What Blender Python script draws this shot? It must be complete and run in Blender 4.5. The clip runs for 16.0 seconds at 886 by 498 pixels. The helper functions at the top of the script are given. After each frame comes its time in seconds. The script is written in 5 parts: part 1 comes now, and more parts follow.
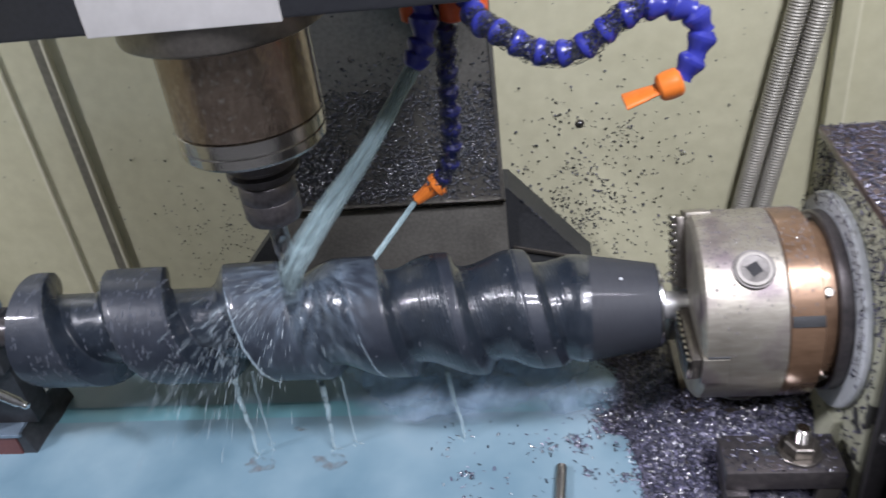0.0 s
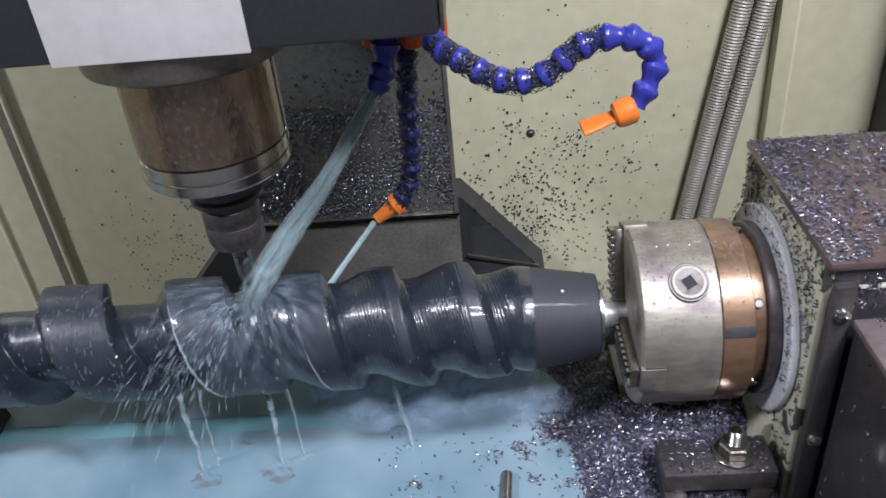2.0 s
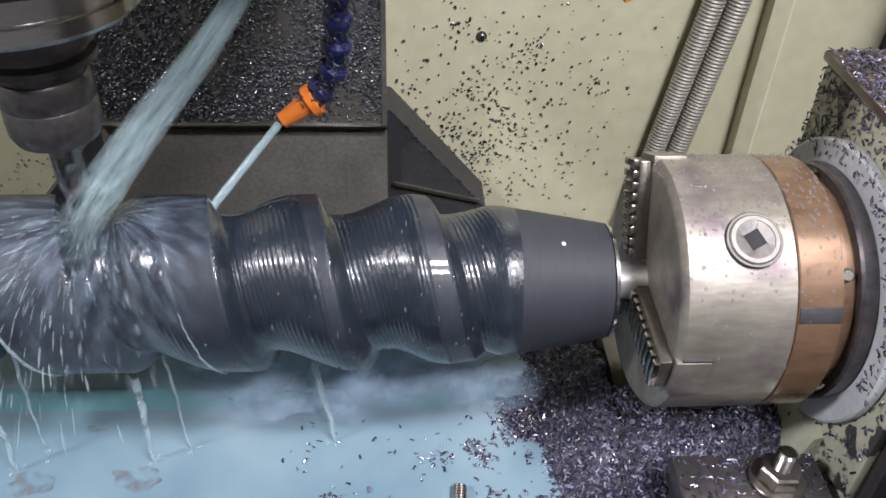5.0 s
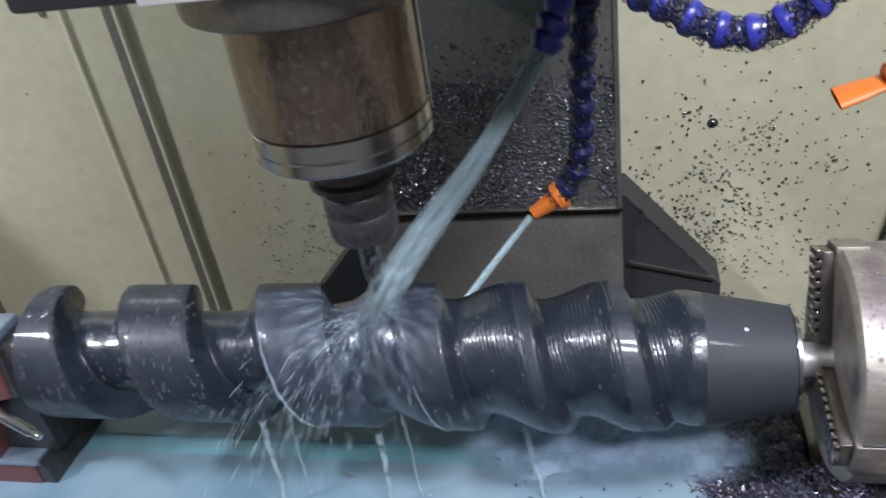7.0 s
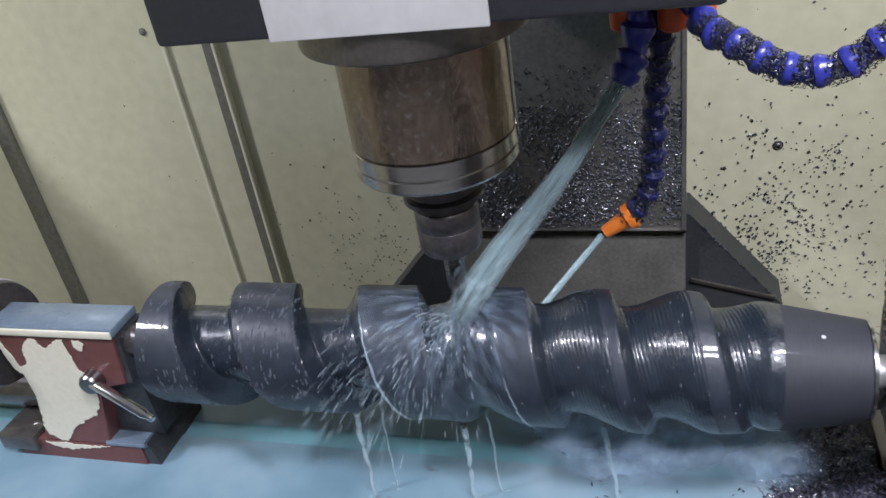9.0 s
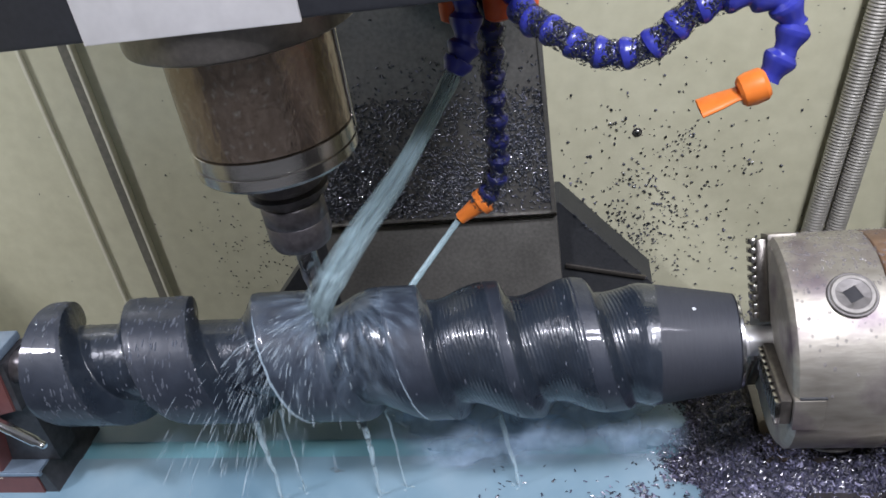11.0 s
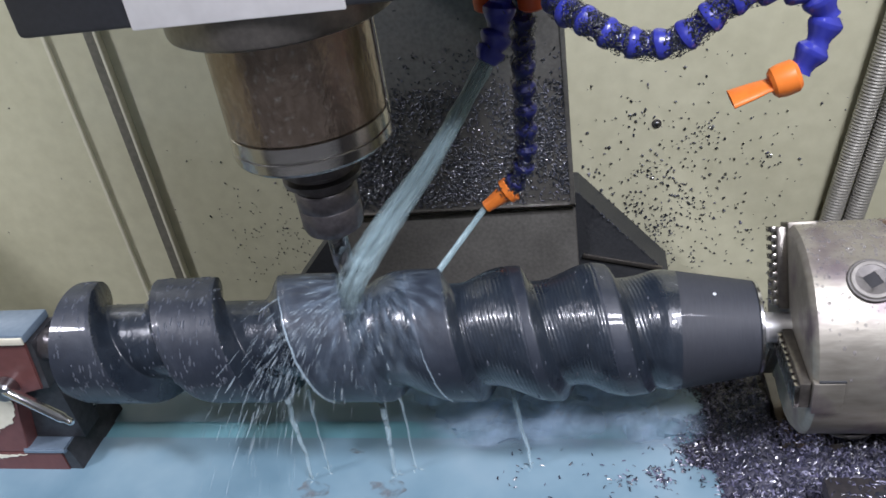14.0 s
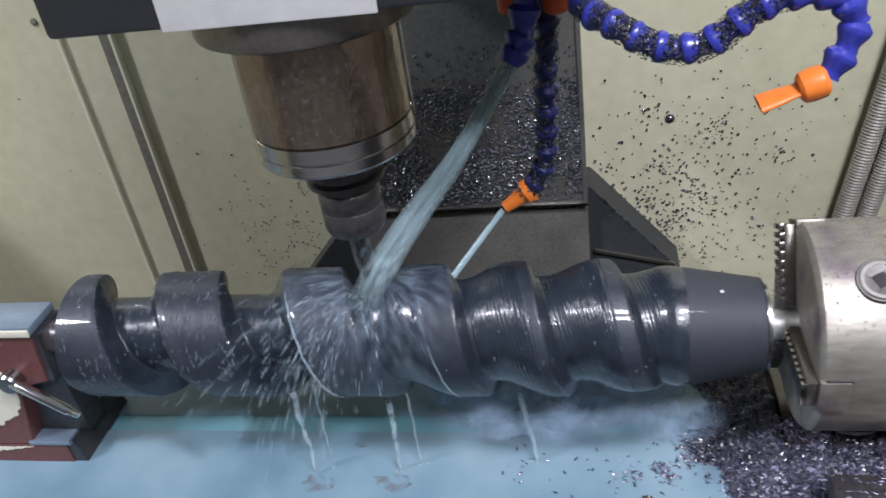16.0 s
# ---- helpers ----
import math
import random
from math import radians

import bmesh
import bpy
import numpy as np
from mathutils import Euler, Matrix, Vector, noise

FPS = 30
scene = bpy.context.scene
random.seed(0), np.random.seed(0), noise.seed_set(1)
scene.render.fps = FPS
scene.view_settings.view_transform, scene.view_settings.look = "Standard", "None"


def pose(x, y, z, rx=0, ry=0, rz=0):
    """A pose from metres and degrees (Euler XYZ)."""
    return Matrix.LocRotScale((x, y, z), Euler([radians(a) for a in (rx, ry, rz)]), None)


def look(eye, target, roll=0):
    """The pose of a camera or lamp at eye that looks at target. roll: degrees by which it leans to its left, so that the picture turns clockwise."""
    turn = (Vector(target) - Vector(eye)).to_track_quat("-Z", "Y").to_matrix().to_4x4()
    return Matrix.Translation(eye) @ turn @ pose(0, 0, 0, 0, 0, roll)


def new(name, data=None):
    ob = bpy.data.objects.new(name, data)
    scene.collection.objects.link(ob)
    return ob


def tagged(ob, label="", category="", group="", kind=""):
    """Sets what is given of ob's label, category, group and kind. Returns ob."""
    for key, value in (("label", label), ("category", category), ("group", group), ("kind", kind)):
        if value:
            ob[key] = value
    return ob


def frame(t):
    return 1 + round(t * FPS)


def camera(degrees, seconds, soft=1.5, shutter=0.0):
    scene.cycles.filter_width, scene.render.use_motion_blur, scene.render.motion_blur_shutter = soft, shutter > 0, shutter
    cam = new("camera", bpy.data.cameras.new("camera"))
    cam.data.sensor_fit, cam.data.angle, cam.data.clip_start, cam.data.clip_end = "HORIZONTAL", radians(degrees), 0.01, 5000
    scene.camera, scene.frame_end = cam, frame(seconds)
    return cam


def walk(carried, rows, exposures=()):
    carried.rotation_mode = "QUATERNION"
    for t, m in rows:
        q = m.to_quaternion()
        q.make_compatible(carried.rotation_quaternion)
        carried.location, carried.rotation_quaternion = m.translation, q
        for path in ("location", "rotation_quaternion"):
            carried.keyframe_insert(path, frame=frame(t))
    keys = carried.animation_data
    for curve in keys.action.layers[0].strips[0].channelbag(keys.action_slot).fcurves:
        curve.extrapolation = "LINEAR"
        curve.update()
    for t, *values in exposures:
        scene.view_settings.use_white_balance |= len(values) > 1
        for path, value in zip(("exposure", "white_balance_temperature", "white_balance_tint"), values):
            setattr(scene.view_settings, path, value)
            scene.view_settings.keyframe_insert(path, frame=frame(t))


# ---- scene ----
EXPO, LAMP_W, HALL_W = 0.07, 34.0, 26.5
cam = camera(56.9, 16.0, soft=1.6, shutter=0.5)
CAM_ROWS = [
    (0, 0.1414, -0.4519, 0.4734, 8.62, -32.77, -7.62),
    (0.5, 0.1483, -0.4651, 0.4815, 4.79, -33.23, -6.95),
    (1, 0.1438, -0.4646, 0.4819, 3.45, -33.34, -6.40),
    (1.5, 0.1375, -0.4588, 0.4822, 3.34, -33.18, -6.06),
    (2, 0.1311, -0.4553, 0.4839, 3.97, -33.00, -5.74),
    (2.5, 0.1275, -0.4532, 0.4800, 4.89, -32.85, -5.33),
    (3, 0.1111, -0.4334, 0.4314, 3.24, -36.12, -1.60),
    (3.5, 0.0834, -0.3776, 0.3978, -2.97, -38.26, 2.90),
    (3.7, 0.0760, -0.3579, 0.3962, -3.20, -37.71, 3.04),
    (5.8, 0.1220, -0.3030, 0.3850, -4.10, -38.70, 1.60),
    (6, 0.1105, -0.3142, 0.3955, -1.08, -38.46, -1.00),
    (6.5, 0.1017, -0.3397, 0.4227, 9.50, -35.75, -7.00),
    (7, 0.1032, -0.3573, 0.4341, 15.24, -32.35, -9.32),
    (7.5, 0.0958, -0.3748, 0.4434, 17.99, -31.50, -10.08),
    (8, 0.0943, -0.3845, 0.4478, 19.21, -30.85, -10.00),
    (8.2, 0.0937, -0.3895, 0.4479, 19.44, -30.31, -9.70),
    (10.3, 0.1201, -0.3960, 0.4549, 16.80, -31.32, -10.64),
    (10.5, 0.1256, -0.3951, 0.4534, 15.20, -31.55, -10.29),
    (11, 0.1358, -0.3961, 0.4543, 12.48, -31.89, -9.92),
    (11.5, 0.1269, -0.4006, 0.4523, 12.35, -31.94, -9.91),
    (12, 0.1136, -0.4050, 0.4564, 12.39, -32.10, -9.64),
    (12.5, 0.1111, -0.4082, 0.4571, 12.76, -32.01, -9.38),
    (13, 0.1141, -0.4088, 0.4577, 13.16, -32.06, -9.33),
    (13.5, 0.1199, -0.4077, 0.4561, 13.19, -32.16, -9.35),
    (14, 0.1234, -0.4078, 0.4550, 13.05, -32.22, -9.47),
    (14.5, 0.1239, -0.4083, 0.4545, 12.82, -32.41, -9.35),
    (15, 0.1263, -0.4082, 0.4562, 12.52, -32.64, -9.32),
    (15.5, 0.1222, -0.4108, 0.4565, 12.54, -32.67, -9.27),
    (16, 0.1108, -0.4077, 0.4561, 13.15, -32.66, -9.20),
]
walk(cam, [(t, pose(x, y, z, 90 + pitch, 0, yaw) @ pose(0, 0, 0, 0, 0, roll)) for t, x, y, z, yaw, pitch, roll in CAM_ROWS],
     [(0.0, EXPO, 6350, 20), (2.5, EXPO, 6350, 20), (3.5, EXPO + 0.10, 6700, 20), (6.0, EXPO + 0.20, 6650, 20), (6.8, EXPO, 6250, 20), (16.0, EXPO, 6250, 20)])

# ---- the machine's own movement: the table strokes in x, the work turns, the head rises and falls ----
OMEGA = 2 * math.pi / 2.79


def wave(t, c1, s1, c2, s2, base, drift):
    a = OMEGA * t
    return c1 * math.cos(a) + s1 * math.sin(a) + c2 * math.cos(2 * a) + s2 * math.sin(2 * a) + base + drift * t


def table_x(t):
    return wave(t, 0.01364, -0.00666, 0.00042, -0.00033, 0.0, -0.00005)


def head_z(t):
    return wave(t, 0.00023, 0.0002, 0.00241, -0.00322, -0.00024, 0.00007)


def work_turn(t):
    return wave(t, -3.22, 1.353, 0.0, -0.03, 2.19, -0.413)


# ---- world and lamps ----
world = bpy.data.worlds.new("world")
scene.world = world
world.use_nodes = True
world.node_tree.nodes["Background"].inputs[0].default_value = (0.55, 0.62, 0.72, 1)
world.node_tree.nodes["Background"].inputs[1].default_value = 0.05


def area_lamp(name, eye, target, sx, sy, watts, colour):
    data = bpy.data.lights.new(name, "AREA")
    data.shape, data.size, data.size_y, data.energy, data.color = "RECTANGLE", sx, sy, watts, colour
    ob = new(name, data)
    ob.matrix_world = look(eye, target)
    return ob


area_lamp("hall_key_lamp", (-1.62, -0.78, 1.80), (-0.05, 0.0, 0.1), 0.30, 0.16, LAMP_W, (0.92, 0.96, 1.0))
area_lamp("hall_lamp", (0.66, -1.25, 1.75), (0.3, 0.1, 0.1), 0.42, 0.18, HALL_W, (0.92, 0.96, 1.0))
area_lamp("hall_lamp", (0.76, -0.74, 1.75), (0.3, 0.2, 0.1), 0.42, 0.18, HALL_W, (0.92, 0.96, 1.0))

# ---- materials ----


def shader(name):
    m = bpy.data.materials.new(name)
    m.use_nodes = True
    n = m.node_tree.nodes
    return m, n, m.node_tree.links, n["Principled BSDF"]


def noise_node(n, l, scale, detail=4.0, coord="Object", stretch=None):
    tc = n.new("ShaderNodeTexCoord")
    tex = n.new("ShaderNodeTexNoise")
    tex.inputs["Scale"].default_value, tex.inputs["Detail"].default_value = scale, detail
    if stretch:
        mp = n.new("ShaderNodeMapping")
        mp.inputs["Scale"].default_value = stretch
        l.new(tc.outputs[coord], mp.inputs[0])
        l.new(mp.outputs[0], tex.inputs["Vector"])
    else:
        l.new(tc.outputs[coord], tex.inputs["Vector"])
    return tex


def ramp(n, l, source, stops):
    r = n.new("ShaderNodeValToRGB")
    while len(r.color_ramp.elements) < len(stops):
        r.color_ramp.elements.new(0.5)
    for e, (p, c) in zip(r.color_ramp.elements, stops):
        e.position, e.color = p, (*c, 1) if len(c) == 3 else c
    l.new(source, r.inputs[0])
    return r


def grey(v):
    return (v, v, v)


def surface(name, dark, light, rough=(0.35, 0.55), metal=0.0, big=6.0, fine=220.0, bump=0.15, coat=0.0, stretch=None, spots=None, spot_at=(0.62, 0.68), spot_scale=25.0, bump_dist=0.0006):
    """A worn surface: colour at two scales, uneven gloss and fine relief; spots is a third colour in patches."""
    m, n, l, b = shader(name)
    t1, t2 = noise_node(n, l, big, 5), noise_node(n, l, fine, 3, stretch=stretch)
    mix = n.new("ShaderNodeMath")
    mix.operation = "MULTIPLY_ADD"
    mix.inputs[1].default_value, mix.inputs[2].default_value = 0.45, 0.0
    l.new(t2.outputs[0], mix.inputs[0])
    add = n.new("ShaderNodeMath")
    l.new(mix.outputs[0], add.inputs[0])
    sc = n.new("ShaderNodeMath")
    sc.operation = "MULTIPLY"
    sc.inputs[1].default_value = 0.55
    l.new(t1.outputs[0], sc.inputs[0])
    l.new(sc.outputs[0], add.inputs[1])
    col = ramp(n, l, add.outputs[0], [(0.34, dark), (0.66, light)])
    out = col.outputs[0]
    if spots:
        t3 = noise_node(n, l, spot_scale, 6)
        f = ramp(n, l, t3.outputs[0], [(spot_at[0], grey(0)), (spot_at[1], grey(1))])
        mx = n.new("ShaderNodeMixRGB")
        l.new(f.outputs[0], mx.inputs[0])
        l.new(out, mx.inputs[1])
        mx.inputs[2].default_value = (*spots, 1)
        out = mx.outputs[0]
    l.new(out, b.inputs["Base Color"])
    rr = ramp(n, l, t1.outputs[0], [(0.3, grey(rough[0])), (0.7, grey(rough[1]))])
    l.new(rr.outputs[0], b.inputs["Roughness"])
    b.inputs["Metallic"].default_value = metal
    b.inputs["Coat Weight"].default_value = coat
    b.inputs["Coat Roughness"].default_value = 0.06
    if bump:
        bp = n.new("ShaderNodeBump")
        bp.inputs["Strength"].default_value, bp.inputs["Distance"].default_value = bump, bump_dist
        l.new(t2.outputs[0], bp.inputs["Height"])
        l.new(bp.outputs[0], b.inputs["Normal"])
    return m


WALL = surface("cream_paint", (0.50, 0.485, 0.335), (0.61, 0.595, 0.425), (0.28, 0.5), big=3, fine=60, bump=0.05, coat=0.25)
# lighter copy of the wall's cream: light caught on folds, put into colour
WALL_RIB = surface("cream_paint_lit_edge", (0.62, 0.60, 0.45), (0.72, 0.70, 0.55), (0.3, 0.5), bump=0.05)
GAP = surface("grimy_seam", (0.10, 0.10, 0.08), (0.20, 0.19, 0.15), (0.5, 0.7), fine=150)
COVER = surface("dirty_grey_sheet", (0.105, 0.102, 0.092), (0.19, 0.183, 0.165), (0.32, 0.5), metal=0.3, big=14, fine=240, bump=0.3, coat=0.2)
CAST = surface("black_casting", (0.022, 0.024, 0.027), (0.045, 0.047, 0.05), (0.4, 0.6), fine=300, bump=0.3)
HEADPAINT = surface("black_paint", (0.018, 0.019, 0.023), (0.032, 0.034, 0.04), (0.4, 0.55), fine=300, bump=0.1)
PLATE = surface("pale_aluminium", (0.62, 0.61, 0.60), (0.74, 0.73, 0.72), (0.35, 0.5), metal=0.15, big=5, fine=120, bump=0.08)
SPINDLE = surface("oil_stained_steel", (0.17, 0.132, 0.102), (0.31, 0.245, 0.195), (0.15, 0.30), metal=0.9, big=11, fine=300, bump=1.0, stretch=(1, 1, 0.5), spots=(0.36, 0.33, 0.29), spot_at=(0.58, 0.72), spot_scale=300, bump_dist=0.0004)
FLANGE = surface("dull_dark_steel", (0.13, 0.118, 0.105), (0.23, 0.212, 0.19), (0.24, 0.38), metal=0.85, fine=300, bump=0.25)
COLLAR = surface("ground_steel", (0.42, 0.40, 0.37), (0.52, 0.50, 0.47), (0.16, 0.26), metal=1.0, big=12, fine=300, bump=0.08, stretch=(1, 1, 9))
HOLDER = surface("blackened_steel", (0.070, 0.064, 0.068), (0.13, 0.12, 0.125), (0.28, 0.42), metal=0.7, fine=350, bump=0.15)
TOOL = surface("cutter_steel", (0.25, 0.25, 0.26), (0.4, 0.4, 0.41), (0.2, 0.35), metal=1.0)
SCREW = surface("dark_grey_plastic", (0.0105, 0.0150, 0.0225), (0.020, 0.0275, 0.0385), (0.20, 0.38), big=18, fine=125, bump=0.38, stretch=(1.9, 1, 1), coat=0.5, bump_dist=0.0018)
LAND = surface("matt_grey_plastic", (0.0135, 0.0180, 0.0275), (0.025, 0.0315, 0.045), (0.36, 0.56), big=22, fine=90, bump=0.40, stretch=(1.6, 1, 1), coat=0.32, bump_dist=0.0014)
CONE = surface("turned_grey_plastic", (0.022, 0.025, 0.033), (0.034, 0.038, 0.048), (0.55, 0.70), big=12, fine=160, bump=0.16, stretch=(9, 0.6, 0.6), coat=0.05)
SATIN = surface("satin_steel", (0.62, 0.62, 0.62), (0.78, 0.78, 0.78), (0.36, 0.5), metal=0.55, bump=0.05)
PACKED = surface("packed_swarf", (0.026, 0.026, 0.036), (0.115, 0.110, 0.155), (0.25, 0.5), big=90, fine=420, bump=1.0, bump_dist=0.002, coat=0.3)
BRIGHT = surface("bright_steel", (0.6, 0.6, 0.6), (0.75, 0.75, 0.75), (0.12, 0.22), metal=1.0, bump=0.03)
# the purple-grey spots are tarnish plus reflection put into the colour
CHUCK = surface("worn_chuck_steel", (0.29, 0.268, 0.225), (0.43, 0.405, 0.35), (0.42, 0.60), metal=0.75, big=16, fine=260, bump=0.28, stretch=(0.3, 1, 1), spots=(0.20, 0.165, 0.175), spot_at=(0.50, 0.68), spot_scale=34)
# near black: the darkness inside the key holes as a colour
BLACKHOLE = surface("shaded_key_hole", (0.012, 0.012, 0.014), (0.03, 0.03, 0.034), (0.7, 0.85), bump=0.0)
RIM = surface("worn_socket_steel", (0.17, 0.16, 0.145), (0.27, 0.255, 0.235), (0.40, 0.55), metal=0.6, big=40, fine=260, bump=0.2)
CHUCKFACE = surface("dark_chuck_face", (0.085, 0.08, 0.076), (0.17, 0.16, 0.152), (0.42, 0.55), metal=0.8)
RUSTRING = surface("rust_brown_steel", (0.15, 0.088, 0.052), (0.28, 0.175, 0.11), (0.24, 0.42), metal=0.5, big=16, fine=200, bump=0.2, stretch=(0.3, 1, 1), coat=0.35)
DARKSTEEL = surface("dark_oily_steel", (0.065, 0.060, 0.063), (0.15, 0.135, 0.135), (0.25, 0.4), metal=0.6, bump=0.25)
WHITERING = surface("white_enamel", (0.50, 0.53, 0.56), (0.68, 0.70, 0.73), (0.3, 0.5), big=20, bump=0.1)
CREAMBODY = surface("chipped_cream_paint", (0.42, 0.42, 0.31), (0.58, 0.58, 0.45), (0.35, 0.5), big=20, fine=150, bump=0.2, spots=(0.06, 0.06, 0.055), spot_at=(0.57, 0.60), spot_scale=60)
RUSTTOP = surface("brown_grimy_steel", (0.075, 0.052, 0.050), (0.150, 0.105, 0.100), (0.30, 0.5), metal=0.35, big=12, fine=160, bump=0.3, coat=0.55)
# wet brown lid, its base lightened to carry the ceiling's reflection
SHEENLID = surface("wet_brown_lid_sheen", (0.16, 0.125, 0.125), (0.27, 0.215, 0.215), (0.2, 0.36), metal=0.35, big=12, fine=160, bump=0.25, coat=0.6)
BLACKPAINT = surface("worn_black_paint", (0.024, 0.023, 0.025), (0.055, 0.052, 0.054), (0.3, 0.45), big=15, fine=200, bump=0.2, coat=0.2)
VICEPAINT = surface("red_primer_under_cream", (0.105, 0.036, 0.033), (0.155, 0.058, 0.052), (0.35, 0.5), big=8, fine=180, bump=0.15)
CREAMPATCH = surface("old_cream_paint", (0.64, 0.61, 0.48), (0.74, 0.71, 0.58), (0.35, 0.5), fine=200, bump=0.12)
# wet steel; the blue-grey it reflects is mixed into the base colour
WETTOP = surface("wet_steel_blue_reflection", (0.13, 0.18, 0.235), (0.19, 0.25, 0.31), (0.22, 0.34), metal=0.2, bump=0.05, coat=0.3, spots=(0.15, 0.11, 0.08), spot_at=(0.66, 0.69), spot_scale=22)
# steel with the shade on the tailstock's turned-away faces put into its colour
SHADEDSTEEL = surface("shaded_dark_steel", (0.03, 0.03, 0.034), (0.07, 0.07, 0.075), (0.3, 0.45), metal=0.4, bump=0.3)
BLUE = surface("blue_plastic", (0.025, 0.03, 0.25), (0.04, 0.05, 0.36), (0.2, 0.32), fine=150, bump=0.05, coat=0.2)
BLUEDIRTY = surface("dirty_blue_plastic", (0.010, 0.012, 0.055), (0.022, 0.027, 0.17), (0.3, 0.5), big=60, fine=300, bump=0.3, coat=0.2)
FITTING = surface("red_orange_plastic", (0.62, 0.075, 0.015), (0.74, 0.12, 0.025), (0.32, 0.42), bump=0.05)
ORANGE = surface("orange_plastic", (0.72, 0.16, 0.02), (0.85, 0.23, 0.035), (0.3, 0.4), bump=0.05)
CONDUIT = surface("braided_steel_hose", (0.27, 0.26, 0.23), (0.46, 0.44, 0.39), (0.4, 0.55), metal=0.45, fine=500, bump=0.5)
TABLE = surface("wet_table_iron", (0.060, 0.056, 0.052), (0.125, 0.112, 0.100), (0.15, 0.3), metal=0.5, big=10, fine=120, bump=0.25, coat=0.5, spots=(0.15, 0.105, 0.07), spot_at=(0.58, 0.74), spot_scale=14)
def stain_material():
    m, n, l, b = shader("rust_under_coolant")
    t = noise_node(n, l, 70, 4)
    c = ramp(n, l, t.outputs[0], [(0.35, (0.13, 0.10, 0.095)), (0.65, (0.22, 0.20, 0.20))])
    l.new(c.outputs[0], b.inputs["Base Color"])
    a = ramp(n, l, noise_node(n, l, 110, 5).outputs[0], [(0.44, grey(0.0)), (0.70, grey(0.55))])
    l.new(a.outputs[0], b.inputs["Alpha"])
    b.inputs["Roughness"].default_value = 0.3
    return m


STAIN = stain_material()
FOUNDATION = surface("workshop_paint", (0.55, 0.56, 0.57), (0.65, 0.66, 0.67), (0.5, 0.7), big=2, fine=40)


def chip_material(name, stops, rough, metal):
    m, n, l, b = shader(name)
    g = n.new("ShaderNodeNewGeometry")
    r = ramp(n, l, g.outputs["Random Per Island"], stops)
    l.new(r.outputs[0], b.inputs["Base Color"])
    b.inputs["Roughness"].default_value, b.inputs["Metallic"].default_value = rough, metal
    b.inputs["Coat Weight"].default_value = 0.2
    b.inputs["Coat Roughness"].default_value = 0.08
    return m


# the upper lilac stops paint purple-blue highlights onto the dark chips
CHIP = chip_material("dark_swarf_painted_glints", [(0.0, (0.014, 0.015, 0.022)), (0.55, (0.046, 0.047, 0.074)), (0.85, (0.12, 0.115, 0.185)), (1.0, (0.32, 0.31, 0.43))], 0.24, 0.0)

CHIPDULL = chip_material("dark_matted_swarf", [(0.0, (0.010, 0.012, 0.016)), (0.6, (0.022, 0.026, 0.034)), (0.92, (0.05, 0.055, 0.075)), (1.0, (0.15, 0.15, 0.20))], 0.42, 0.0)


def coolant_pool():
    m, n, l, b = shader("milky_blue_coolant")
    t1, t2 = noise_node(n, l, 9, 5), noise_node(n, l, 34, 3)
    c = ramp(n, l, t1.outputs[0], [(0.28, (0.095, 0.175, 0.230)), (0.45, (0.145, 0.240, 0.300)), (0.6, (0.195, 0.295, 0.355)), (0.75, (0.240, 0.33, 0.385))])
    l.new(c.outputs[0], b.inputs["Base Color"])
    b.inputs["Roughness"].default_value = 0.34
    b.inputs["Specular IOR Level"].default_value = 0.22
    bp = n.new("ShaderNodeBump")
    bp.inputs["Strength"].default_value, bp.inputs["Distance"].default_value = 0.22, 0.002
    l.new(t2.outputs[0], bp.inputs["Height"])
    l.new(bp.outputs[0], b.inputs["Normal"])
    return m


def coolant_slot():
    m, n, l, b = shader("clear_cyan_coolant")
    c = ramp(n, l, noise_node(n, l, 14, 3).outputs[0], [(0.3, (0.11, 0.27, 0.32)), (0.7, (0.16, 0.34, 0.40))])
    l.new(c.outputs[0], b.inputs["Base Color"])
    b.inputs["Roughness"].default_value = 0.32
    b.inputs["Specular IOR Level"].default_value = 0.2
    return m


def coolant_spray(name, alpha_lo, alpha_hi, scale, stretch, colour):
    """Aerated coolant: streaks that let the background through between them."""
    m, n, l, b = shader(name)
    b.inputs["Base Color"].default_value = (*colour, 1)
    b.inputs["Roughness"].default_value = 0.25
    b.inputs["Subsurface Weight"].default_value = 0.0
    t = noise_node(n, l, scale, 4, "UV", stretch)
    a = ramp(n, l, t.outputs[0], [(0.35, grey(alpha_lo)), (0.65, grey(alpha_hi))])
    l.new(a.outputs[0], b.inputs["Alpha"])
    return m


def jet_material(name, lo, hi, colour):
    """Streaks along the jet that thin out where it breaks up (v runs along it)."""
    m, n, l, b = shader(name)
    b.inputs["Base Color"].default_value = (*colour, 1)
    b.inputs["Roughness"].default_value = 0.3
    t = noise_node(n, l, 6.0, 4, "UV", (3.2, 0.6, 1))
    a = ramp(n, l, t.outputs[0], [(0.36, grey(lo)), (0.64, grey(hi))])
    sep, tc = n.new("ShaderNodeSeparateXYZ"), n.new("ShaderNodeTexCoord")
    l.new(tc.outputs["UV"], sep.inputs[0])
    sc = n.new("ShaderNodeMath")
    sc.operation = "DIVIDE"
    sc.inputs[1].default_value = 4.2
    l.new(sep.outputs["Y"], sc.inputs[0])
    far = ramp(n, l, sc.outputs[0], [(0.0, grey(0.55)), (0.25, grey(0.9)), (0.72, grey(0.85)), (1.0, grey(0.25))])
    mul = n.new("ShaderNodeMath")
    mul.operation = "MULTIPLY"
    l.new(a.outputs[0], mul.inputs[0]), l.new(far.outputs[0], mul.inputs[1])
    l.new(mul.outputs[0], b.inputs["Alpha"])
    return m


